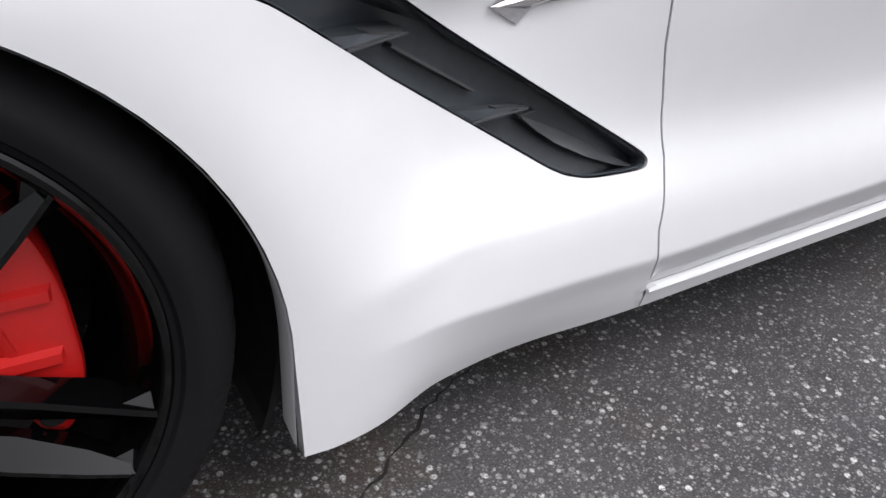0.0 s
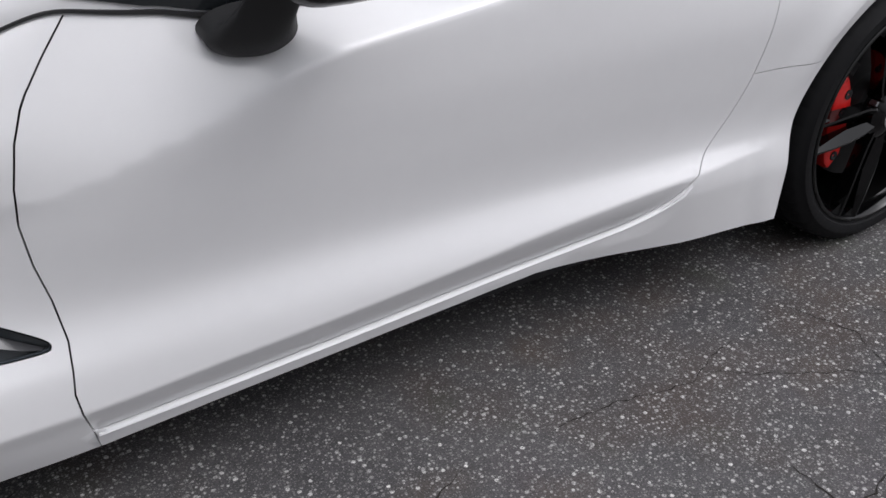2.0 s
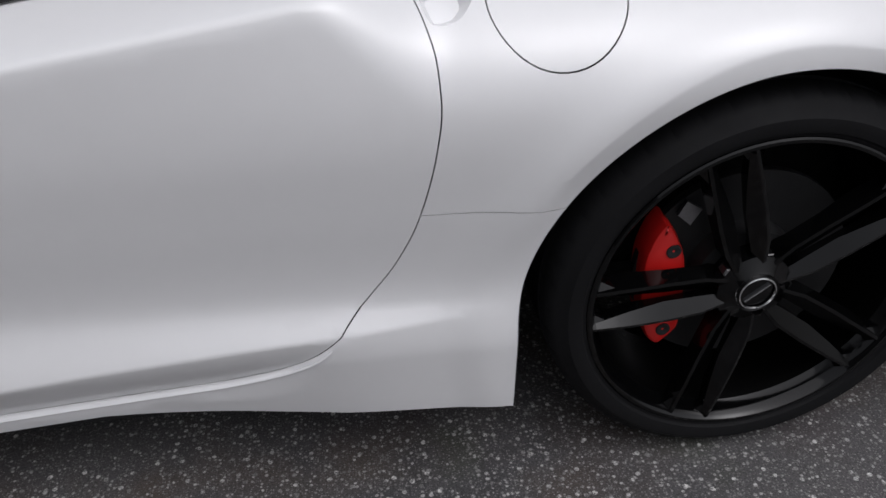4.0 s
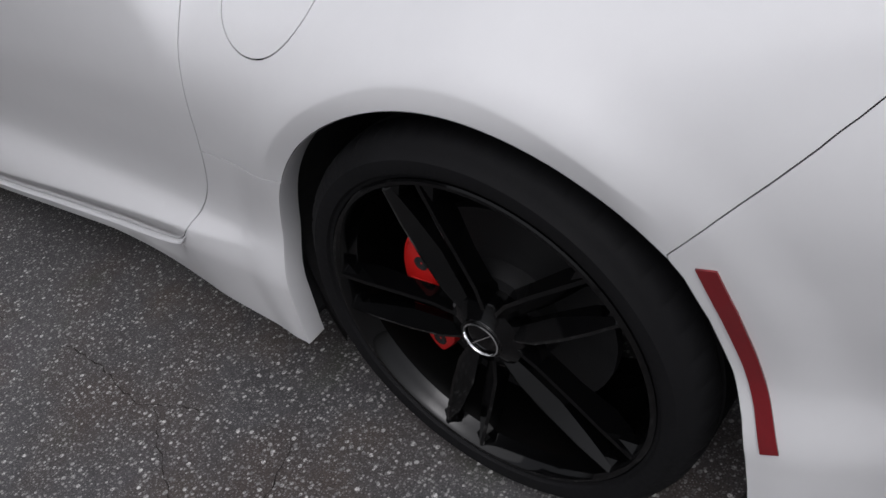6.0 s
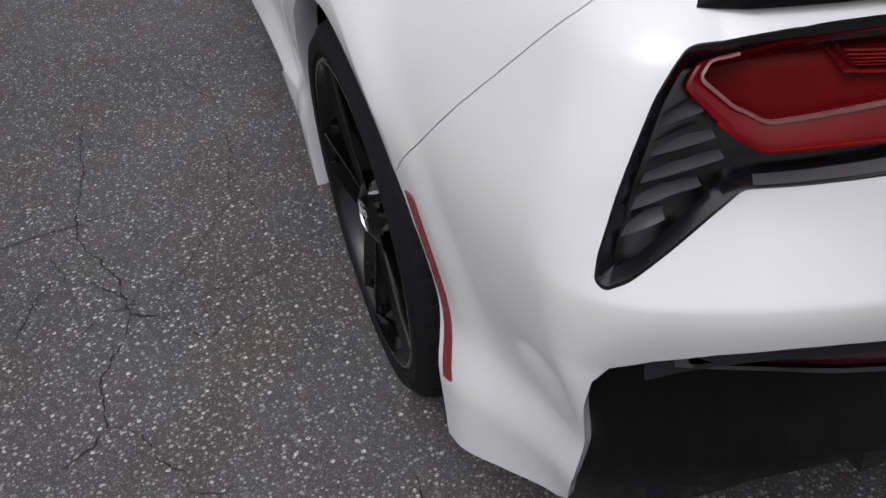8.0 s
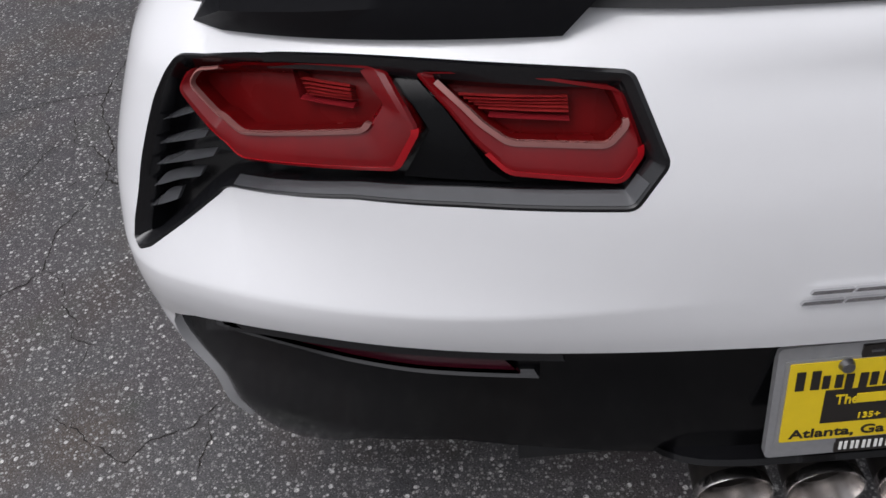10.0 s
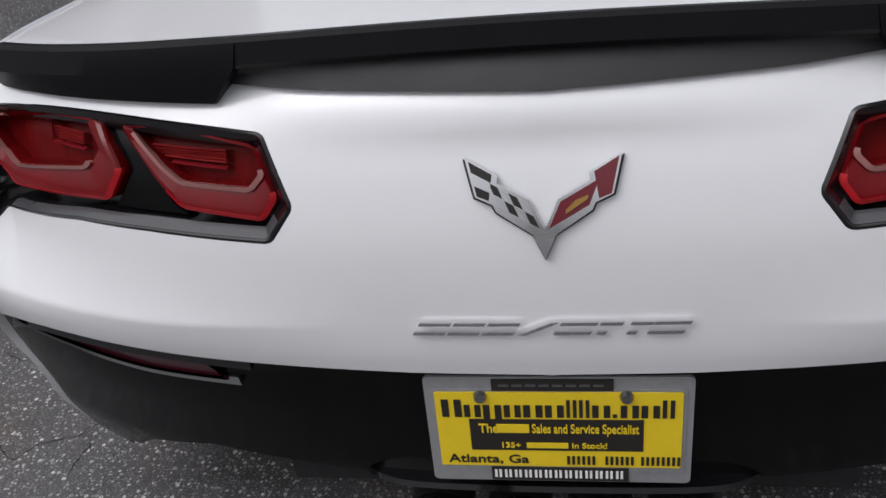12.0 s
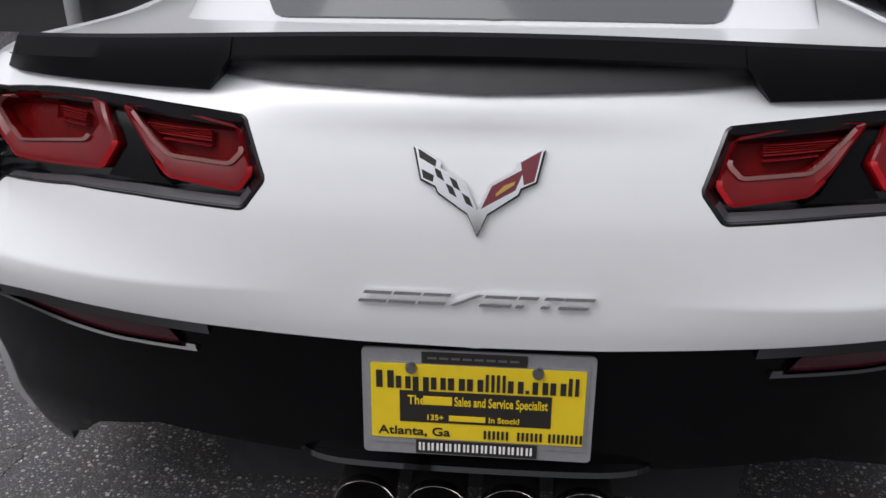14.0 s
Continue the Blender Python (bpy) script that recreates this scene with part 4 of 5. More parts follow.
def tail_lamp():
    base = new("tail_lamp")
    base.parent = car
    base["label"] = "twin red tail lamps in a gloss black surround"
    ring = dense(LAMP, 0.008)
    loft("lamp_surround", [(inset(ring, -0.001), 0.0), (inset(ring, 0.003), -0.002), (inset(ring, 0.006), 0.001), (inset(ring, 0.017), 0.013), (inset(ring, 0.018), 0.046)], GLOSS_BLACK, base, both=False, cap=False)
    shelf = [k for k in range(len(ring)) if ring[k][1] < 0.775 and ring[k][0] > uv((2.076, -0.672, 0.74))[0][0]]
    first = [k for k in shelf if (k - 1) % len(ring) not in shelf][0]
    shelf = [(first + k) % len(ring) for k in range(len(shelf))]
    # grey strip over the surround's lower slope, painting the sky's sheen
    strip("lamp_ledge", inset(ring, 0.0055)[shelf], inset(ring, 0.0165)[shelf], -0.0002, 0.0115, SHEEN_GREY, base, "grey painted sheen on the ledge under the lenses", both=False, back=0.004)
    sheet("lamp_floor", LAMP, GLOSS_BLACK, base, both=False, gap=0.010, sink=0.045, mesh=0.02)
    for pts, ribs in ((((2.024, -0.700, 0.848), (2.030, -0.718, 0.829), (2.055, -0.690, 0.793), (2.073, -0.663, 0.770), (2.122, -0.506, 0.780), (2.118, -0.482, 0.813), (2.088, -0.506, 0.861), (2.042, -0.640, 0.858)), (-0.672, -0.545, 0.859)),
                (((2.096, -0.481, 0.859), (2.132, -0.434, 0.803), (2.145, -0.408, 0.780), (2.165, -0.309, 0.771), (2.161, -0.290, 0.795), (2.137, -0.306, 0.844), (2.110, -0.400, 0.857)), (-0.446, -0.352, 0.851))):
        o = np.array(dense(rounded(line3(*pts), 2, 0.25), 0.009))
        lo, hi = o.min(0), o.max(0)
        cu = (lo[0] + hi[0]) / 2

        def shrink(f, ku, kv, top):
            q = o.copy()
            q[:, 0] = cu + (o[:, 0] - cu) * (1 - ku * f)
            q[:, 1] = hi[1] - top * f - (hi[1] - o[:, 1]) * (1 - kv * f)
            return q
        loft("lens", [(o, 0.048), (o, 0.010), (inset(o, 0.0025), 0.007), (shrink(0.35, 0.16, 0.34, 0.006), 0.006), (shrink(0.92, 0.16, 0.34, 0.006), 0.011), (shrink(1.0, 0.16, 0.34, 0.006), 0.0165)], LENS_RED, base, "glossy red lamp lens", both=False, cap=False)
        low = o[:, 1] < lo[1] + 0.30 * (hi[1] - lo[1])
        first = [k for k in range(len(o)) if low[k] and not low[k - 1]][0]
        run = [(first + k) % len(o) for k in range(int(low.sum()))]
        strip("lens_edge", inset(o, -0.001)[run], inset(o, 0.005)[run], 0.0095, 0.0052, LENS_EDGE, base, "bright red rim of the lens", both=False, back=0.006)
        well = shrink(1.0, 0.16, 0.34, 0.006)
        deep = inset(well, 0.004)
        loft("lens_wall", [(well, 0.0165), (deep, 0.034)], LENS_DEEP, base, both=False, cap=False)
        sheet("lens_well", [tuple(q) for q in deep], LENS_DEEP, base, "deep red inner lens", both=False, gap=-0.001, sink=0.033, mesh=0.015)
        w0, w1 = well.min(0), well.max(0)
        wd, ht = w1[0] - w0[0], w1[1] - w0[1]
        # the pale light guide along the outer and lower side of the well
        side = [bool(q[1] < w1[1] - 0.06 * ht and (q[1] < w0[1] + 0.10 * ht or q[0] < w0[0] + 0.42 * wd)) for q in well]
        first = [k for k in range(len(well)) if side[k] and not side[k - 1]][0]
        run = [(first + k) % len(well) for k in range(sum(side))]
        strip("light_guide", inset(well, -0.0045)[run], inset(well, 0.0015)[run], 0.0075, 0.0055, GUIDE, base, "pale pink light guide", both=False, back=0.008)
        ya, yb, zt = ribs
        line = lambda z0, k, m, n=8: on_tail((ya + 0.004 * k + (yb - ya - 0.004 * k) * m / n, z0 - 0.005 * m / n))[0]
        for k in range(5):
            z0 = zt - 0.0034 * k
            strip("lens_rib", [line(z0, k, m) for m in range(9)], [line(z0 + 0.0027, k, m) for m in range(9)], 0.0200, 0.0235, LENS_RIB, base, both=False, back=0.016)
        strip("lens_step", [line(zt - 0.0205, 6, m) for m in range(9)], [line(zt - 0.0165, 6, m) for m in range(9)], 0.020, 0.027, RED_FILM, base, "bright red step under the ribs", both=False, back=0.012)
    for a, b in (((2.033, -0.744, 0.799), (2.046, -0.706, 0.811)), ((2.037, -0.753, 0.774), (2.055, -0.697, 0.787)), ((2.040, -0.762, 0.751), (2.063, -0.692, 0.769)), ((2.042, -0.771, 0.727), (2.062, -0.712, 0.746)), ((2.042, -0.778, 0.704), (2.056, -0.742, 0.719))):
        p, q = (np.array(e) for e in uv(a, b))
        lo = [tuple(p + (q - p) * k / 8) for k in range(9)]
        hi = [(e[0] + 0.004 * (1 - k / 4), e[1] + 0.009 + 0.004 * math.sin(math.pi * k / 8)) for k, e in enumerate(lo)]
        strip("louvre", lo, hi, 0.006, 0.018, SHEEN_GREY, base, both=False, back=0.006)
    web = line3((2.092, -0.512, 0.867), (2.096, -0.487, 0.866), (2.140, -0.425, 0.781), (2.146, -0.405, 0.770), (2.122, -0.506, 0.772), (2.118, -0.476, 0.811))
    sheet("lamp_web", [tuple(q) for q in web], VALANCE_BLACK, base, both=False, gap=0.0005, sink=0.020, mesh=0.012, flange=0.02)
    twin = new("tail_lamp")
    twin.parent = car
    twin["label"] = base["label"]
    for o in list(base.children):
        t = mirrored(o)
        t.parent = twin
        for s in list(o.children):
            mirrored(s).parent = t


tail_lamp()


# ---- spoiler ----
def spoiler():
    sp = new("spoiler")
    sp.parent = car
    sp["label"] = "satin black rear spoiler"
    lip_x = lambda y: 2.124 - 0.04 * y * y - 0.45 * y ** 4
    lip_z = lambda y: 0.967 - 0.072 * y * y
    bm = bmesh.new()
    ys = np.linspace(-0.642, 0.642, 61)
    rings = []
    for y in ys:
        x, z = lip_x(y), lip_z(y)
        k = 1 - 0.5 * (abs(y) / 0.642) ** 6
        rings.append([bm.verts.new(q) for q in ((x - 0.11 * k, y, z - 0.050 * k), (x - 0.02, y, z - 0.004), (x - 0.004, y, z), (x + 0.002, y, z - 0.004), (x + 0.008, y, z - 0.026 * k), (x + 0.004, y, z - 0.032 * k), (x - 0.03, y, z - 0.034 * k), (x - 0.05, y, z - 0.07 * k))])
    for a, b in zip(rings, rings[1:]):
        for k in range(8):
            bm.faces.new((a[k], a[(k + 1) % 8], b[(k + 1) % 8], b[k]))
    bm.faces.new(rings[0]), bm.faces.new(rings[-1][::-1])
    part("blade", bm, SATIN_BLACK, sp, smooth=35)
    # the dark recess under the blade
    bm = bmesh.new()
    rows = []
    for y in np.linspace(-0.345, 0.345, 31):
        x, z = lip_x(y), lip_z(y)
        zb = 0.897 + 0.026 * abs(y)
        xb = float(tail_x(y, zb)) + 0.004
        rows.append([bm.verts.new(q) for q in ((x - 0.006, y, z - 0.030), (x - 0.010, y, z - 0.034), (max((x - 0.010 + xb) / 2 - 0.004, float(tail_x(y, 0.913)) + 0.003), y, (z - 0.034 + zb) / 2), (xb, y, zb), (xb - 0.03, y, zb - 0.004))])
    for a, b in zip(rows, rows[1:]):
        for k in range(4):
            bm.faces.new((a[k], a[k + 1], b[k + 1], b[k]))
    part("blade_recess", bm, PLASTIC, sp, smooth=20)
    # the deep ends
    for sgn in (-1, 1):
        bm = bmesh.new()
        rings = []
        for k, yy in enumerate(np.linspace(0.0, 1.0, 21)):
            yt, yb = 0.312 + yy * 0.330, 0.352 + yy * 0.336
            zt = lip_z(yt) - 0.0035
            zb = 0.888 - 0.014 * (yb - 0.352) ** 2 / 0.124 + 0.006 * yy
            xt, xb = lip_x(yt) + 0.0035, 2.129 - 0.04 * yb * yb - 0.47 * yb ** 4
            xb = xb + (0.0 if yy < 0.9 else -0.01 * (yy - 0.9) * 10)
            rings.append([bm.verts.new(q) for q in ((xt, sgn * yt, zt), (xt + 0.008, sgn * (yt + 0.004), zt - 0.024), (xb, sgn * yb, zb), (xb - 0.010, sgn * yb, zb - 0.004), (xb - 0.05, sgn * yb, zb), (xt - 0.05, sgn * yt, zt - 0.035))])
        for a, b in zip(rings, rings[1:]):
            for k in range(6):
                bm.faces.new((a[k], a[(k + 1) % 6], b[(k + 1) % 6], b[k]))
        bm.faces.new(rings[0]), bm.faces.new(rings[-1][::-1])
        part("end_plate", bm, SATIN_BLACK, sp, smooth=35)


spoiler()


# ---- emblem and script, as plain shapes ----
def flat(name, yz, material, parent, rise, label="", thick=None):
    """A flat piece on the tail, its outline given as (y, z); both sides of the middle are allowed."""
    pts = np.array(dense(yz, 0.02))
    bm = bmesh.new()
    lay = lambda r: [(float(tail_x(y, z)) + r, y, z + r * 0.3) for y, z in pts]
    prism(bm, lay(rise if thick is None else rise - thick), lay(rise + (0.004 if thick is None else 0.0)))
    bm.normal_update()
    bmesh.ops.triangulate(bm, faces=[f for f in bm.faces if len(f.verts) > 4])
    return part(name, bm, material, parent, label, 20)


def emblem():
    e = new("flag_emblem")
    e.parent = car
    e["label"] = "chrome rimmed emblem of two crossed flags"
    L = [(-0.079, 0.8365), (-0.046, 0.819), (-0.047, 0.812), (-0.015, 0.795), (0.0, 0.764), (0.015, 0.795), (0.047, 0.812), (0.046, 0.819), (0.079, 0.8365), (0.070, 0.799), (0.052, 0.791), (0.049, 0.784), (0.012, 0.760), (0.0, 0.733), (-0.012, 0.760), (-0.049, 0.784), (-0.052, 0.791), (-0.070, 0.799)]
    # black copy, slightly wider and lower, paints the shadow round the chrome
    flat("emblem_back", [(y * 1.03, z - 0.0022) for y, z in L], INK, e, 0.001)
    flat("emblem_base", L, CHROME, e, 0.004)
    grow = lambda a, k: a.mean(0) + (a - a.mean(0)) * k
    big = grow(np.array([(-0.053, 0.811), (-0.0185, 0.7925), (-0.0075, 0.769), (-0.044, 0.789)]), 1.14)
    small = grow(np.array([(-0.0745, 0.8315), (-0.0525, 0.8195), (-0.0565, 0.797), (-0.0675, 0.801)]), 1.14)

    def quad(c, u0, u1, v0, v1):
        at = lambda u, v: tuple((c[0] * (1 - u) + c[1] * u) * (1 - v) + (c[3] * (1 - u) + c[2] * u) * v)
        return [at(u0, v0), at(u1, v0), at(u1, v1), at(u0, v1)]
    for i in range(4):
        for j in range(2):
            flat("flag_square", quad(big, i / 4 + 0.012, (i + 1) / 4 - 0.012, j / 2 + 0.025, (j + 1) / 2 - 0.025), INK if (i + j) % 2 == 0 else CHROME, e, 0.0085, thick=0.0035)
    for j in range(3):
        flat("flag_square", quad(small, 0.03, 0.97, j / 3 + 0.02, (j + 1) / 3 - 0.02), INK if j % 2 == 0 else CHROME, e, 0.0085, thick=0.0035)
    R = lambda c: [(-y, z) for y, z in c][::-1]
    flat("red_flag", R(big), EMBLEM_RED, e, 0.0085, thick=0.0035)
    flat("red_flag", R(small), EMBLEM_RED, e, 0.0085, thick=0.0035)
    flat("gold_bar", [(0.022, 0.781), (0.044, 0.795), (0.045, 0.799), (0.032, 0.794), (0.022, 0.7845)], GOLD, e, 0.010, thick=0.003)


emblem()


def script():
    """Chrome bars in the place of the script, a slanted pair for each sign."""
    s = new("script_badge")
    s.parent = car
    s["label"] = "chrome script badge of slanted bars"
    zt, zb, sl = 0.655, 0.6385, 0.010
    lets = ((-0.152, -0.116, 0), (-0.113, -0.078, 0), (-0.075, -0.040, 0), (-0.034, 0.000, 2), (0.004, 0.044, 0), (0.050, 0.066, 1), (0.082, 0.098, 1), (0.104, 0.142, 0))
    for a, b, kind in lets:
        h = zt - zb
        at = lambda y, f: (y + sl * f, zb + h * f)
        if kind == 2:
            flat("slanted_bar", [at(a, 0), at(a + 0.009, 0), at(b + 0.002, 1), at(b - 0.007, 1)], SCRIPT_CHROME, s, 0.003)
            continue
        wide = b if kind == 0 else a + 0.010
        flat("slanted_bar", [at(a - 0.003 * kind, 0.74), at(b + 0.005 * kind, 0.74), at(b + 0.005 * kind, 1), at(a - 0.003 * kind, 1)], SCRIPT_CHROME, s, 0.003)
        flat("slanted_bar", [at(a, 0), at(wide, 0), at(wide, 0.26), at(a, 0.26)], SCRIPT_CHROME, s, 0.003)


script()


# ---- lower tail: reflectors, lip, plate, exhaust ----
def lower_tail():
    edge = spl([-0.775, -0.72, -0.655, -0.515, -0.39, -0.36], [0.552, 0.578, 0.590, 0.587, 0.581, 0.579])
    ledge = spl([-0.745, -0.674, -0.590, -0.505, -0.392], [0.566, 0.558, 0.543, 0.534, 0.532])
    run = lambda y0, y1, f, n=28: uv(*[(2.21 - float(bow(y, 0.5)), y, float(f(y))) for y in np.linspace(y0, y1, n + 1)])
    strip("reflector_hood", run(-0.775, -0.366, lambda y: edge(y) - 0.016), run(-0.775, -0.372, lambda y: edge(y) - 0.003), 0.002, 0.012, GLOSS_BLACK, car)
    applique("rear_reflector", run(-0.735, -0.428, lambda y: max(edge(y) - 0.019, ledge(y) + 0.004)) + run(-0.735, -0.412, lambda y: ledge(y) + 0.001)[::-1], REFLECTOR, car, -0.009, "dark red rear reflector")
    strip("reflector_lip", run(-0.748, -0.392, lambda y: ledge(y) - 0.005), run(-0.748, -0.398, lambda y: ledge(y) + 0.001), 0.003, 0.010, GLOSS_BLACK, car)
    bm = bmesh.new()
    lip_at = lambda y: (2.188 - 0.10 * y * y, 0.035 + 0.069 * (1 - (abs(y) / 0.29) ** 9))
    for a, b in zip(np.linspace(-0.288, 0.288, 33), np.linspace(-0.288, 0.288, 33)[1:]):
        (xa, da), (xb, db) = lip_at(a), lip_at(b)
        prism(bm, [(xa - 0.10, a, 0.338), (xb - 0.10, b, 0.338), (xb - 0.10 + db, b, 0.350), (xa - 0.10 + da, a, 0.350)], [(xa - 0.10, a, 0.362), (xb - 0.10, b, 0.362), (xb - 0.104 + db, b, 0.357), (xa - 0.104 + da, a, 0.357)])
    bmesh.ops.remove_doubles(bm, verts=bm.verts, dist=0.0005)
    part("valance_lip", bm, GLOSS_BLACK, car)
    bm = bmesh.new()
    box(bm, 1.98, 2.05, -0.42, 0.42, 0.20, 0.40)
    part("exhaust_shroud", bm, DARK, car)
    for y in (-0.164, -0.055, 0.055, 0.164):
        tip = new("exhaust_tip")
        tip.parent = car
        tip["label"] = "polished steel exhaust tip"
        for nm, prof, mt in (("tip_tube", [(0.042, 0.0), (0.0445, 0.10), (0.0465, 0.140)], EXHAUST), ("tip_rim", [(0.0465, 0.138), (0.0480, 0.150), (0.0472, 0.153), (0.0455, 0.152), (0.0385, 0.118)], POLISHED), ("tip_inside", [(0.0387, 0.1185), (0.0365, 0.100), (0.0355, 0.085)], EXHAUST), ("tip_bore", [(0.0357, 0.09), (0.034, 0.03), (0.001, 0.03)], DARK)):
            bm = bmesh.new()
            revolve(bm, prof, (0, 0, 0), 40)
            bmesh.ops.transform(bm, matrix=Matrix.Translation((2.030 - 0.10 * y * y, y, 0.280)) @ pose(0, 0, 0, 0, 4, 0) @ pose(0, 0, 0, 0, 0, -90), verts=bm.verts)
            part(nm, bm, mt, tip)


lower_tail()


def wording(name, text, size, material, m, parent, stretch=1.0, bold=0.0):
    cu = bpy.data.curves.new(name, "FONT")
    cu.body, cu.size, cu.align_x, cu.align_y, cu.extrude, cu.offset = text, size, "LEFT", "BOTTOM", 0.0004, bold
    tmp = bpy.data.objects.new(name, cu)
    scene.collection.objects.link(tmp)
    bpy.context.view_layer.update()
    me = bpy.data.meshes.new_from_object(tmp.evaluated_get(bpy.context.evaluated_depsgraph_get()))
    bpy.data.objects.remove(tmp)
    me.transform(m @ Matrix.Diagonal((stretch, 1, 1, 1)))
    me.materials.clear()
    me.materials.append(material)
    ob = new(name, me)
    ob.parent = parent
    return ob


def plate():
    """The dealer's plate in its frame; the plate's own axes: right, up, out."""
    pl = new("dealer_plate")
    pl.parent = car
    pl["label"] = "yellow dealer plate in a grey plastic frame"
    W, H = 0.316, 0.163
    up = Vector((2.192 - 2.208, 0, 0.556 - 0.398)).normalized()
    right = Vector((0, 1, 0))
    out = right.cross(up)
    m = Matrix((right, up, out)).transposed().to_4x4()
    m.translation = Vector((2.199, 0.004, 0.4775))

    def slab(name, x0, x1, y0, y1, z0, z1, material, r=0.0, label=""):
        bm = bmesh.new()
        o = [(x0, y0), (x1, y0), (x1, y1), (x0, y1)]
        if r:
            k = r / min(x1 - x0, y1 - y0)
            o = rounded(rounded([(x0, y0), (x0 + r, y0), (x1 - r, y0), (x1, y0), (x1, y0 + r), (x1, y1 - r), (x1, y1), (x1 - r, y1), (x0 + r, y1), (x0, y1), (x0, y1 - r), (x0, y0 + r)], 1, 0.3), 1)
        prism(bm, [(*q, z0) for q in o], [(*q, z1) for q in o])
        bmesh.ops.transform(bm, matrix=m, verts=bm.verts)
        return part(name, bm, material, pl, label, 30)
    slab("plate_frame", -W / 2, W / 2, -H / 2, H / 2, -0.006, 0.004, FRAME_GREY, 0.014)
    slab("frame_step", -0.150, 0.150, -0.064, 0.064, 0.0, 0.0055, FRAME_GREY, 0.006)
    slab("yellow_sheet", -0.1455, 0.1455, -0.0545, 0.0605, 0.0, 0.0072, YELLOW, 0.004)
    slab("top_strip", -0.076, 0.066, 0.0625, 0.0785, 0.0, 0.0066, INK)
    slab("bottom_strip", -0.084, 0.084, -0.0785, -0.0575, 0.0, 0.0066, INK)
    slab("black_panel", -0.106, 0.101, -0.028, 0.0205, 0.0, 0.0082, INK)
    for x in (-0.090, 0.081):
        bm = bmesh.new()
        bmesh.ops.create_cone(bm, cap_ends=True, segments=20, radius1=0.0085, radius2=0.0065, depth=0.006)
        bmesh.ops.transform(bm, matrix=m @ Matrix.Translation((x, 0.055, 0.010)), verts=bm.verts)
        part("screw", bm, STEEL, pl)
    # trade name, its web form and telephone as bars; the rest can be read
    bar = lambda x0, x1, y0, y1, mt, z=0.0085: slab("print_bar", x0, x1, y0, y1, 0.005, z, mt)
    def pair(x0, x1, y0, y1, mt, z):
        """Two upright bars, a little apart."""
        w = (x1 - x0) * 0.36
        bar(x0, x0 + w, y0, y1, mt, z), bar(x1 - w, x1, y0, y1, mt, z)
    for x0, x1, stem in ((-0.138, -0.114, 1), (-0.111, -0.091, 0), (-0.088, -0.066, -1), (-0.063, -0.043, 0), (-0.040, -0.017, 0), (-0.014, 0.008, 0), (0.011, 0.023, 2), (0.026, 0.038, 2), (0.041, 0.062, 0), (0.074, 0.095, 0), (0.098, 0.119, 0), (0.122, 0.136, 2)):
        pair(x0, x1, 0.016 if stem == -1 else 0.024, 0.050 if stem > 0 else 0.042, INK, 0.0085)
    bar(0.065, 0.070, 0.024, 0.029, INK)
    for x0, n in ((0.010, 3), (0.056, 3), (0.0985, 4)):
        for k in range(n):
            pair(x0 + k * 0.0122, x0 + 0.0095 + k * 0.0122, -0.050, -0.037, INK, 0.0085)
    for k in range(13):
        pair(-0.080 + k * 0.0124, -0.0715 + k * 0.0124, -0.0735, -0.0615, WHITE_INK, 0.0075)
    for k in range(8):
        bar(-0.068 + k * 0.0158, -0.0555 + k * 0.0158, 0.0695, 0.0725, STEEL, 0.0075)
    z = 0.0088
    wording("lettering", "Atlanta, Ga", 0.0185, INK, m @ Matrix.Translation((-0.136, -0.0525, 0.0078)), pl, 1.18, 0.0003)
    wording("lettering", "The", 0.0195, YELLOW, m @ Matrix.Translation((-0.095, -0.0035, z)), pl, 0.78, 0.0003)
    bar(-0.0735, -0.034, 0.0005, 0.0135, YELLOW, 0.0092)
    wording("lettering", "Sales and Service Specialist", 0.0195, YELLOW, m @ Matrix.Translation((-0.031, -0.0035, z)), pl, 0.60, 0.0003)
    wording("lettering", "135+", 0.0115, YELLOW, m @ Matrix.Translation((-0.070, -0.0255, z)), pl, 1.05, 0.0002)
    bar(-0.038, 0.012, -0.0235, -0.0155, YELLOW, 0.0092)
    wording("lettering", "In Stock!", 0.0115, YELLOW, m @ Matrix.Translation((0.016, -0.0255, z)), pl, 1.05, 0.0002)


plate()


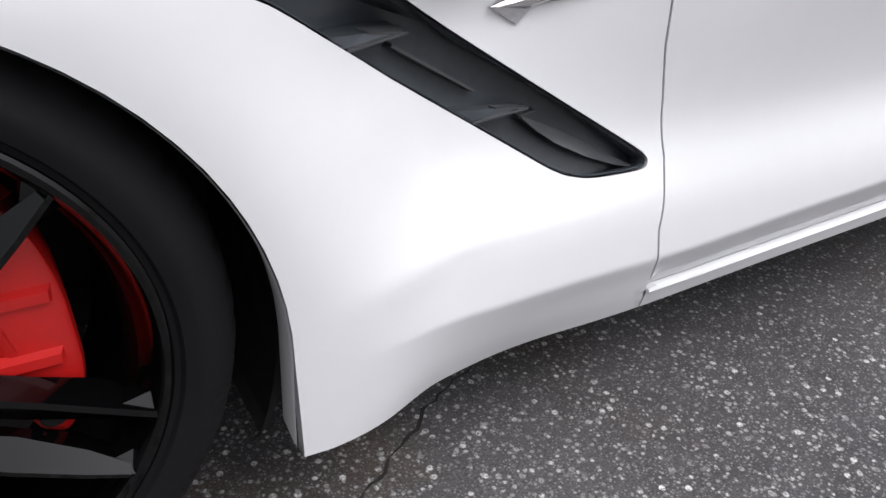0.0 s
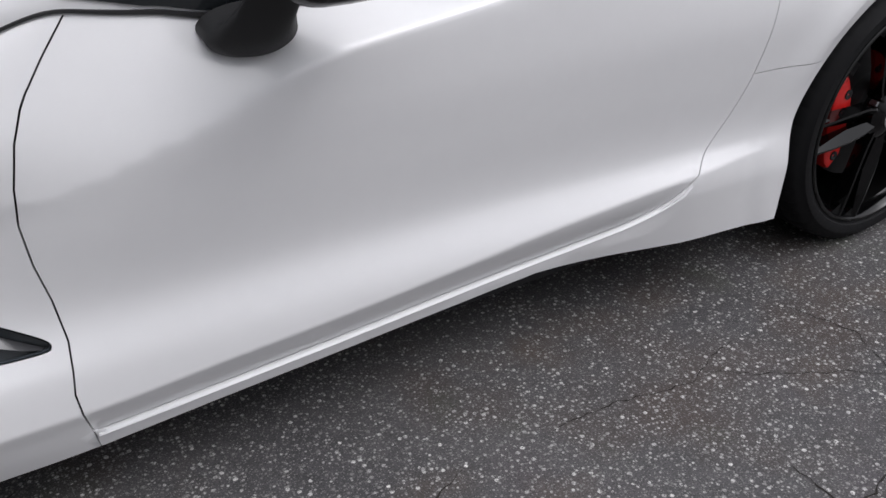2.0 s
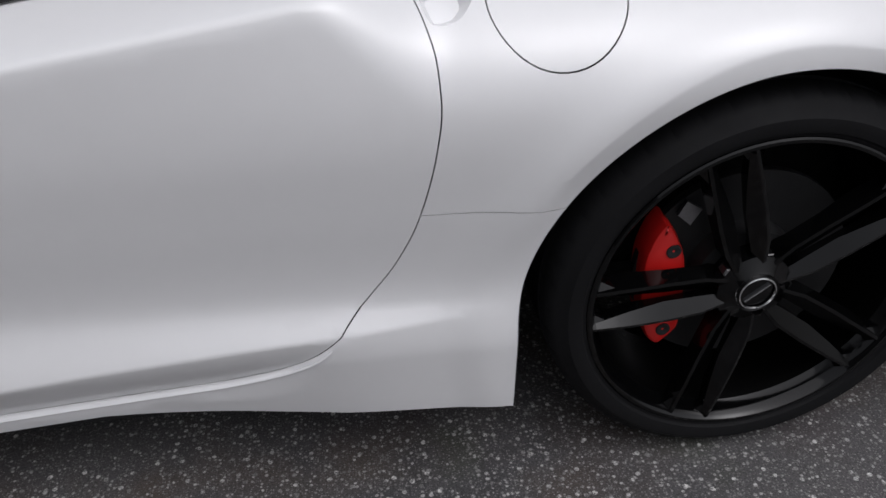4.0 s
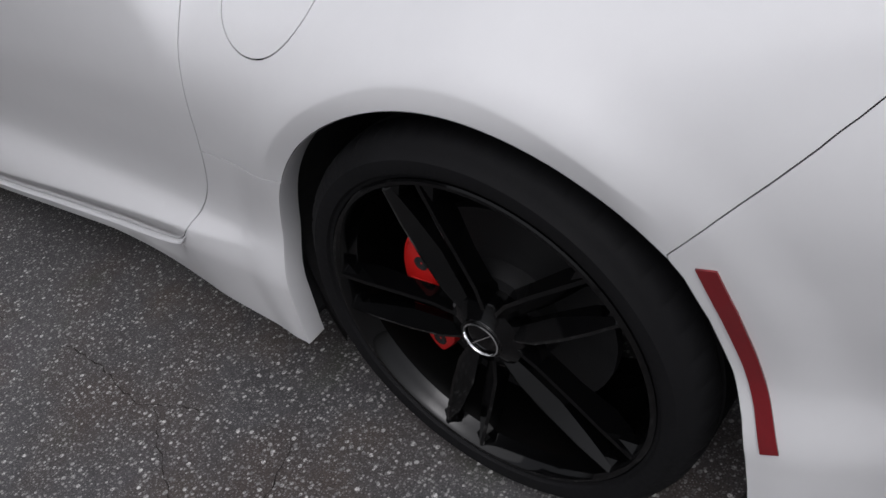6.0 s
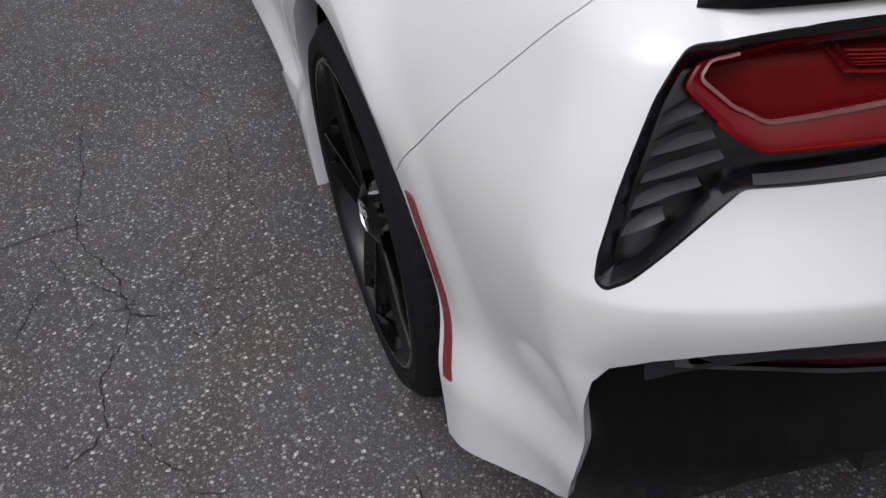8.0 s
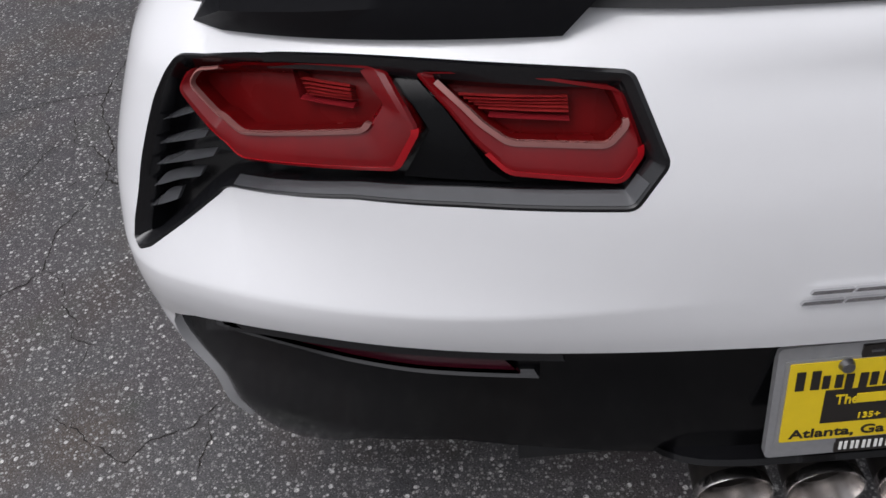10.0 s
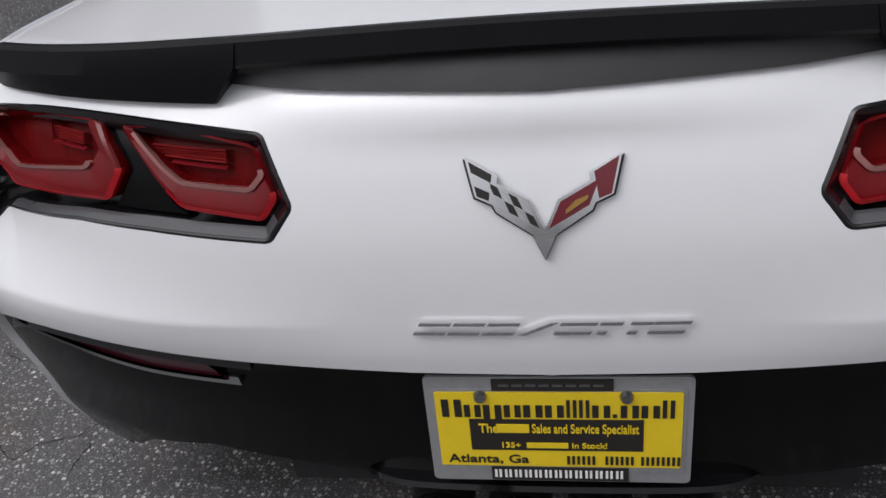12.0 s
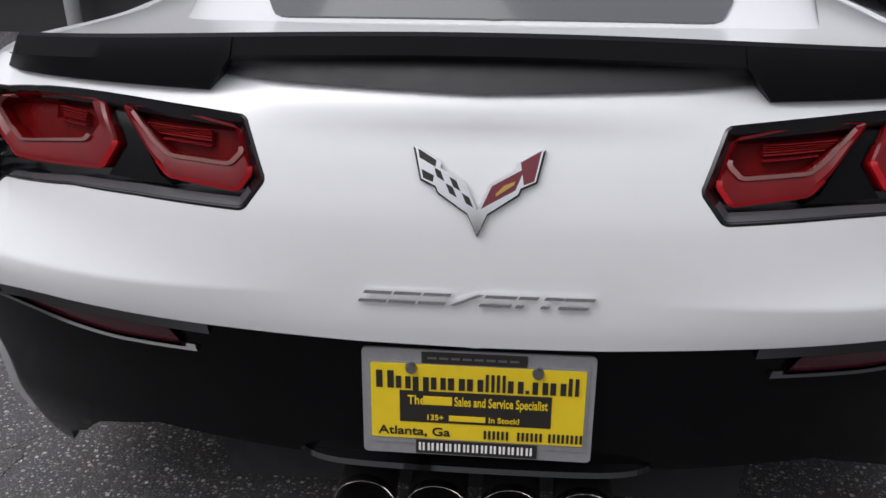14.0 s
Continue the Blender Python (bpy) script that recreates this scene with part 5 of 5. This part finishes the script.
# ---- door mirrors ----
def mirror():
    mr = new("door_mirror")
    mr.parent = car
    mr["label"] = "gloss black door mirror"

    def blob(name, rings, material, par):
        bm = bmesh.new()
        vs = []
        for (x, y, z), rx, rz, pw in rings:
            vs.append([bm.verts.new((x + rx * abs(math.cos(a)) ** pw * (1 if math.cos(a) > 0 else -1), y, z + rz * abs(math.sin(a)) ** pw * (1 if math.sin(a) > 0 else -1))) for a in [2 * math.pi * k / 32 for k in range(32)]])
        for a, b in zip(vs, vs[1:]):
            for k in range(32):
                bm.faces.new((a[k], a[(k + 1) % 32], b[(k + 1) % 32], b[k]))
        bm.faces.new(vs[0]), bm.faces.new(vs[-1][::-1])
        return part(name, bm, material, par, smooth=50)
    blob("mirror_head", [((-0.135, -1.060, 0.893), 0.03, 0.03, 0.8), ((-0.135, -1.050, 0.893), 0.075, 0.062, 0.6), ((-0.132, -1.030, 0.893), 0.090, 0.073, 0.55), ((-0.128, -0.96, 0.898), 0.095, 0.073, 0.55), ((-0.125, -0.90, 0.903), 0.085, 0.062, 0.6), ((-0.125, -0.865, 0.900), 0.06, 0.045, 0.8), ((-0.125, -0.855, 0.895), 0.02, 0.02, 1)], GLOSS_BLACK, mr)
    blob("mirror_foot", [((-0.175, -0.800, 0.765), 0.072, 0.030, 1), ((-0.175, -0.835, 0.757), 0.070, 0.034, 1), ((-0.172, -0.852, 0.762), 0.060, 0.034, 1), ((-0.165, -0.872, 0.790), 0.045, 0.032, 1), ((-0.150, -0.885, 0.825), 0.040, 0.030, 1), ((-0.138, -0.89, 0.86), 0.045, 0.03, 1)], PLASTIC, mr)
    bm = bmesh.new()
    prism(bm, [(-0.046, -1.015, 0.850), (-0.046, -0.90, 0.855), (-0.046, -0.90, 0.945), (-0.046, -1.015, 0.940)], [(-0.036, -1.010, 0.855), (-0.036, -0.905, 0.860), (-0.036, -0.905, 0.940), (-0.036, -1.010, 0.935)])
    part("mirror_glass", bm, CHROME, mr, "silvered mirror glass", 20)
    for o in mr.children:
        o.data.transform(Matrix.Translation((0.0, 0.005, 0.018) if o.name.startswith("mirror_foot") else (0.022, 0.0, 0.036)))
    tw = new("door_mirror")
    tw.parent = car
    tw["label"] = mr["label"]
    for o in list(mr.children):
        mirrored(o).parent = tw


mirror()


# ---- cracks in the asphalt ----
def crack(pts, wd, seed):
    """A jagged open crack: a dark strip of uneven width along a line."""
    rnd = random.Random(seed)
    line = [np.array(p, float) for p in dense(pts, 0.013, False)]
    left, right = [], []
    off = 0.0
    for k, p in enumerate(line):
        t = line[min(k + 1, len(line) - 1)] - line[max(k - 1, 0)]
        t /= np.linalg.norm(t) + 1e-9
        nrm = np.array([-t[1], t[0]])
        off = off * 0.7 + rnd.uniform(-0.005, 0.005)
        w = wd * 0.5 * rnd.uniform(0.1, 1.5) * min(1, (k + 1) / 4, (len(line) - k) / 4)
        left.append((*(p + nrm * (off + w / 2)), 0.0012))
        right.append((*(p + nrm * (off - w / 2)), 0.0012))
    n = len(left)
    ob = mesh_object("crack", left + right, [(k, k + 1, n + k + 1, n + k) for k in range(n - 1)], TAR, ground, "", False)
    return ob


crack([(0.66, -2.1), (0.61, -1.75), (0.58, -1.62), (0.56, -1.48)], 0.005, 2)
crack([(-1.24, -1.55), (-1.27, -1.28), (-1.24, -1.13), (-1.23, -0.94), (-1.25, -0.82)], 0.007, 9)
crack([(-1.9, -1.12), (-1.76, -1.10), (-1.40, -1.08), (-1.13, -1.10), (-1.05, -1.02)], 0.007, 10)
crack([(-1.4, -1.08), (-1.55, -1.35), (-1.50, -1.7)], 0.006, 11)
crack([(-0.66, -0.71), (-0.73, -0.74), (-0.79, -0.78), (-0.89, -0.85), (-0.98, -0.98)], 0.009, 13)
crack([(-1.19, -1.25), (-1.21, -1.11), (-1.25, -0.99)], 0.006, 30)
crack([(-1.67, -1.09), (-1.53, -1.02), (-1.27, -1.07), (-1.07, -1.15)], 0.006, 31)
crack([(-0.38, -1.23), (-0.28, -1.24), (-0.19, -1.16), (-0.10, -1.12), (0.04, -1.07)], 0.006, 32)
crack([(0.24, -1.07), (0.39, -1.07), (0.57, -1.09), (0.67, -1.06), (0.74, -1.04)], 0.006, 33)
crack([(0.61, -1.09), (0.77, -1.19), (0.90, -1.26), (0.94, -1.28)], 0.005, 34)
crack([(0.67, -1.55), (0.80, -1.51), (0.84, -1.45), (0.96, -1.36), (0.97, -1.43), (1.03, -1.49)], 0.006, 35)
crack([(0.79, -1.54), (0.85, -1.58), (0.97, -1.61)], 0.006, 36)
crack([(0.94, -1.01), (1.00, -1.17), (0.94, -1.28)], 0.006, 37)
crack([(-0.05, -1.46), (0.25, -1.47), (0.56, -1.48), (0.63, -1.48), (0.79, -1.42), (0.83, -1.40), (0.99, -1.37), (1.04, -1.30)], 0.01, 38)
crack([(1.08, -1.27), (1.14, -1.22), (1.12, -1.19), (1.11, -1.11)], 0.006, 39)
crack([(0.61, -1.75), (0.58, -1.61), (0.56, -1.48), (0.55, -1.36)], 0.006, 40)
crack([(1.00, -1.37), (1.11, -1.41), (1.18, -1.44), (1.31, -1.43), (1.36, -1.46), (1.39, -1.53)], 0.006, 41)
crack([(1.31, -1.43), (1.36, -1.37), (1.44, -1.35), (1.50, -1.30), (1.53, -1.30), (1.55, -1.26), (1.55, -1.23)], 0.006, 42)
crack([(1.56, -1.25), (1.62, -1.26)], 0.006, 43)
crack([(1.71, -1.23), (1.76, -1.23), (1.80, -1.19), (1.85, -1.11), (1.81, -1.07), (1.79, -1.01), (1.76, -0.98), (1.71, -0.94), (1.64, -0.94)], 0.006, 44)
crack([(1.77, -0.97), (1.82, -0.95), (1.85, -0.97), (1.89, -0.97)], 0.006, 45)
crack([(1.74, -1.28), (1.76, -1.24)], 0.006, 46)


# ---- what stands beyond ----
def far_wall():
    wall = thing("garage_wall", "dark grey wall of a workshop with a steel post", "building", kind="structure")
    bm = bmesh.new()
    box(bm, -2.35, -2.05, -9.0, -1.9, 0.0, 2.8)
    part("wall_panel", bm, mat("dark_wall", (0.03, 0.03, 0.032), 0.7, 0, 0, 0.3, 6), wall)
    for k in range(7):
        bm = bmesh.new()
        box(bm, -2.049, -2.02, -9.0, -1.9, 0.35 * k + 0.25, 0.35 * k + 0.30)
        part("wall_rib", bm, mat("wall_rib", (0.05, 0.05, 0.052), 0.6, 0, 0, 0.2, 10), wall) if k == 0 else part("wall_rib", bm, bpy.data.materials["wall_rib"], wall)
    bm = bmesh.new()
    prism(bm, [(-1.92 + 0.045 * math.cos(a), -2.62 + 0.045 * math.sin(a), 0.0) for a in [k * math.pi / 12 for k in range(24)]], [(-1.92 + 0.045 * math.cos(a), -2.62 + 0.045 * math.sin(a), 2.6) for a in [k * math.pi / 12 for k in range(24)]])
    post = part("steel_post", bm, CONCRETE, None)
    tagged(post, "grey painted steel post standing on the asphalt", "post")


far_wall()


def far_car():
    """A dark car parked beyond, of which little shows."""
    c = thing("parked_car", "dark grey car parked beyond the white coupe", "car")
    paint = mat("dark_car_paint", (0.02, 0.02, 0.023), 0.3, 0, 0.4, 0.05, 20)
    bm = bmesh.new()
    secs = ((-2.1, 0.55, 0.62, 0.72), (-2.0, 0.35, 0.72, 0.84), (-1.2, 0.25, 0.92, 0.90), (-0.7, 0.25, 0.96, 0.90), (0.9, 0.25, 0.96, 0.90), (1.7, 0.25, 0.98, 0.88), (2.05, 0.35, 0.90, 0.82), (2.12, 0.5, 0.75, 0.70))
    rings = []
    for x, z0, z1, w in secs:
        rings.append([bm.verts.new((x, y, z)) for y, z in ((-w, z0), (-w, (z0 + z1) / 2), (-w + 0.06, z1), (w - 0.06, z1), (w, (z0 + z1) / 2), (w, z0))])
    for a, b in zip(rings, rings[1:]):
        for k in range(6):
            bm.faces.new((a[k], a[(k + 1) % 6], b[(k + 1) % 6], b[k]))
    bm.faces.new(rings[0]), bm.faces.new(rings[-1][::-1])
    part("body", bm, paint, c, smooth=40)
    bm = bmesh.new()
    rings = []
    for x, z, w in ((-0.95, 0.93, 0.80), (-0.3, 1.38, 0.62), (0.6, 1.42, 0.62), (1.5, 0.96, 0.78)):
        rings.append([bm.verts.new((x, y, zz)) for y, zz in ((-0.82, 0.90), (-w, z), (w, z), (0.82, 0.90))])
    for a, b in zip(rings, rings[1:]):
        for k in range(4):
            bm.faces.new((a[k], a[(k + 1) % 4], b[(k + 1) % 4], b[k]))
    bm.faces.new(rings[0]), bm.faces.new(rings[-1][::-1])
    part("cabin", bm, GLASS, c, smooth=40)
    for x in (-1.35, 1.35):
        for y, o in ((-0.92, 0.0), (0.70, 0.0)):
            bm = bmesh.new()
            r = revolve(bm, [(0.18, 0.02), (0.30, 0.0), (0.33, 0.03), (0.33, 0.20), (0.2, 0.22)], (x, y, 0.33), 40)
            bm.faces.new(r[0]), bm.faces.new(r[-1])
            part("wheel", bm, RUBBER, c)
    c.matrix_world = pose(-3.6, 4.1, 0, 0, 0, 78)


far_car()
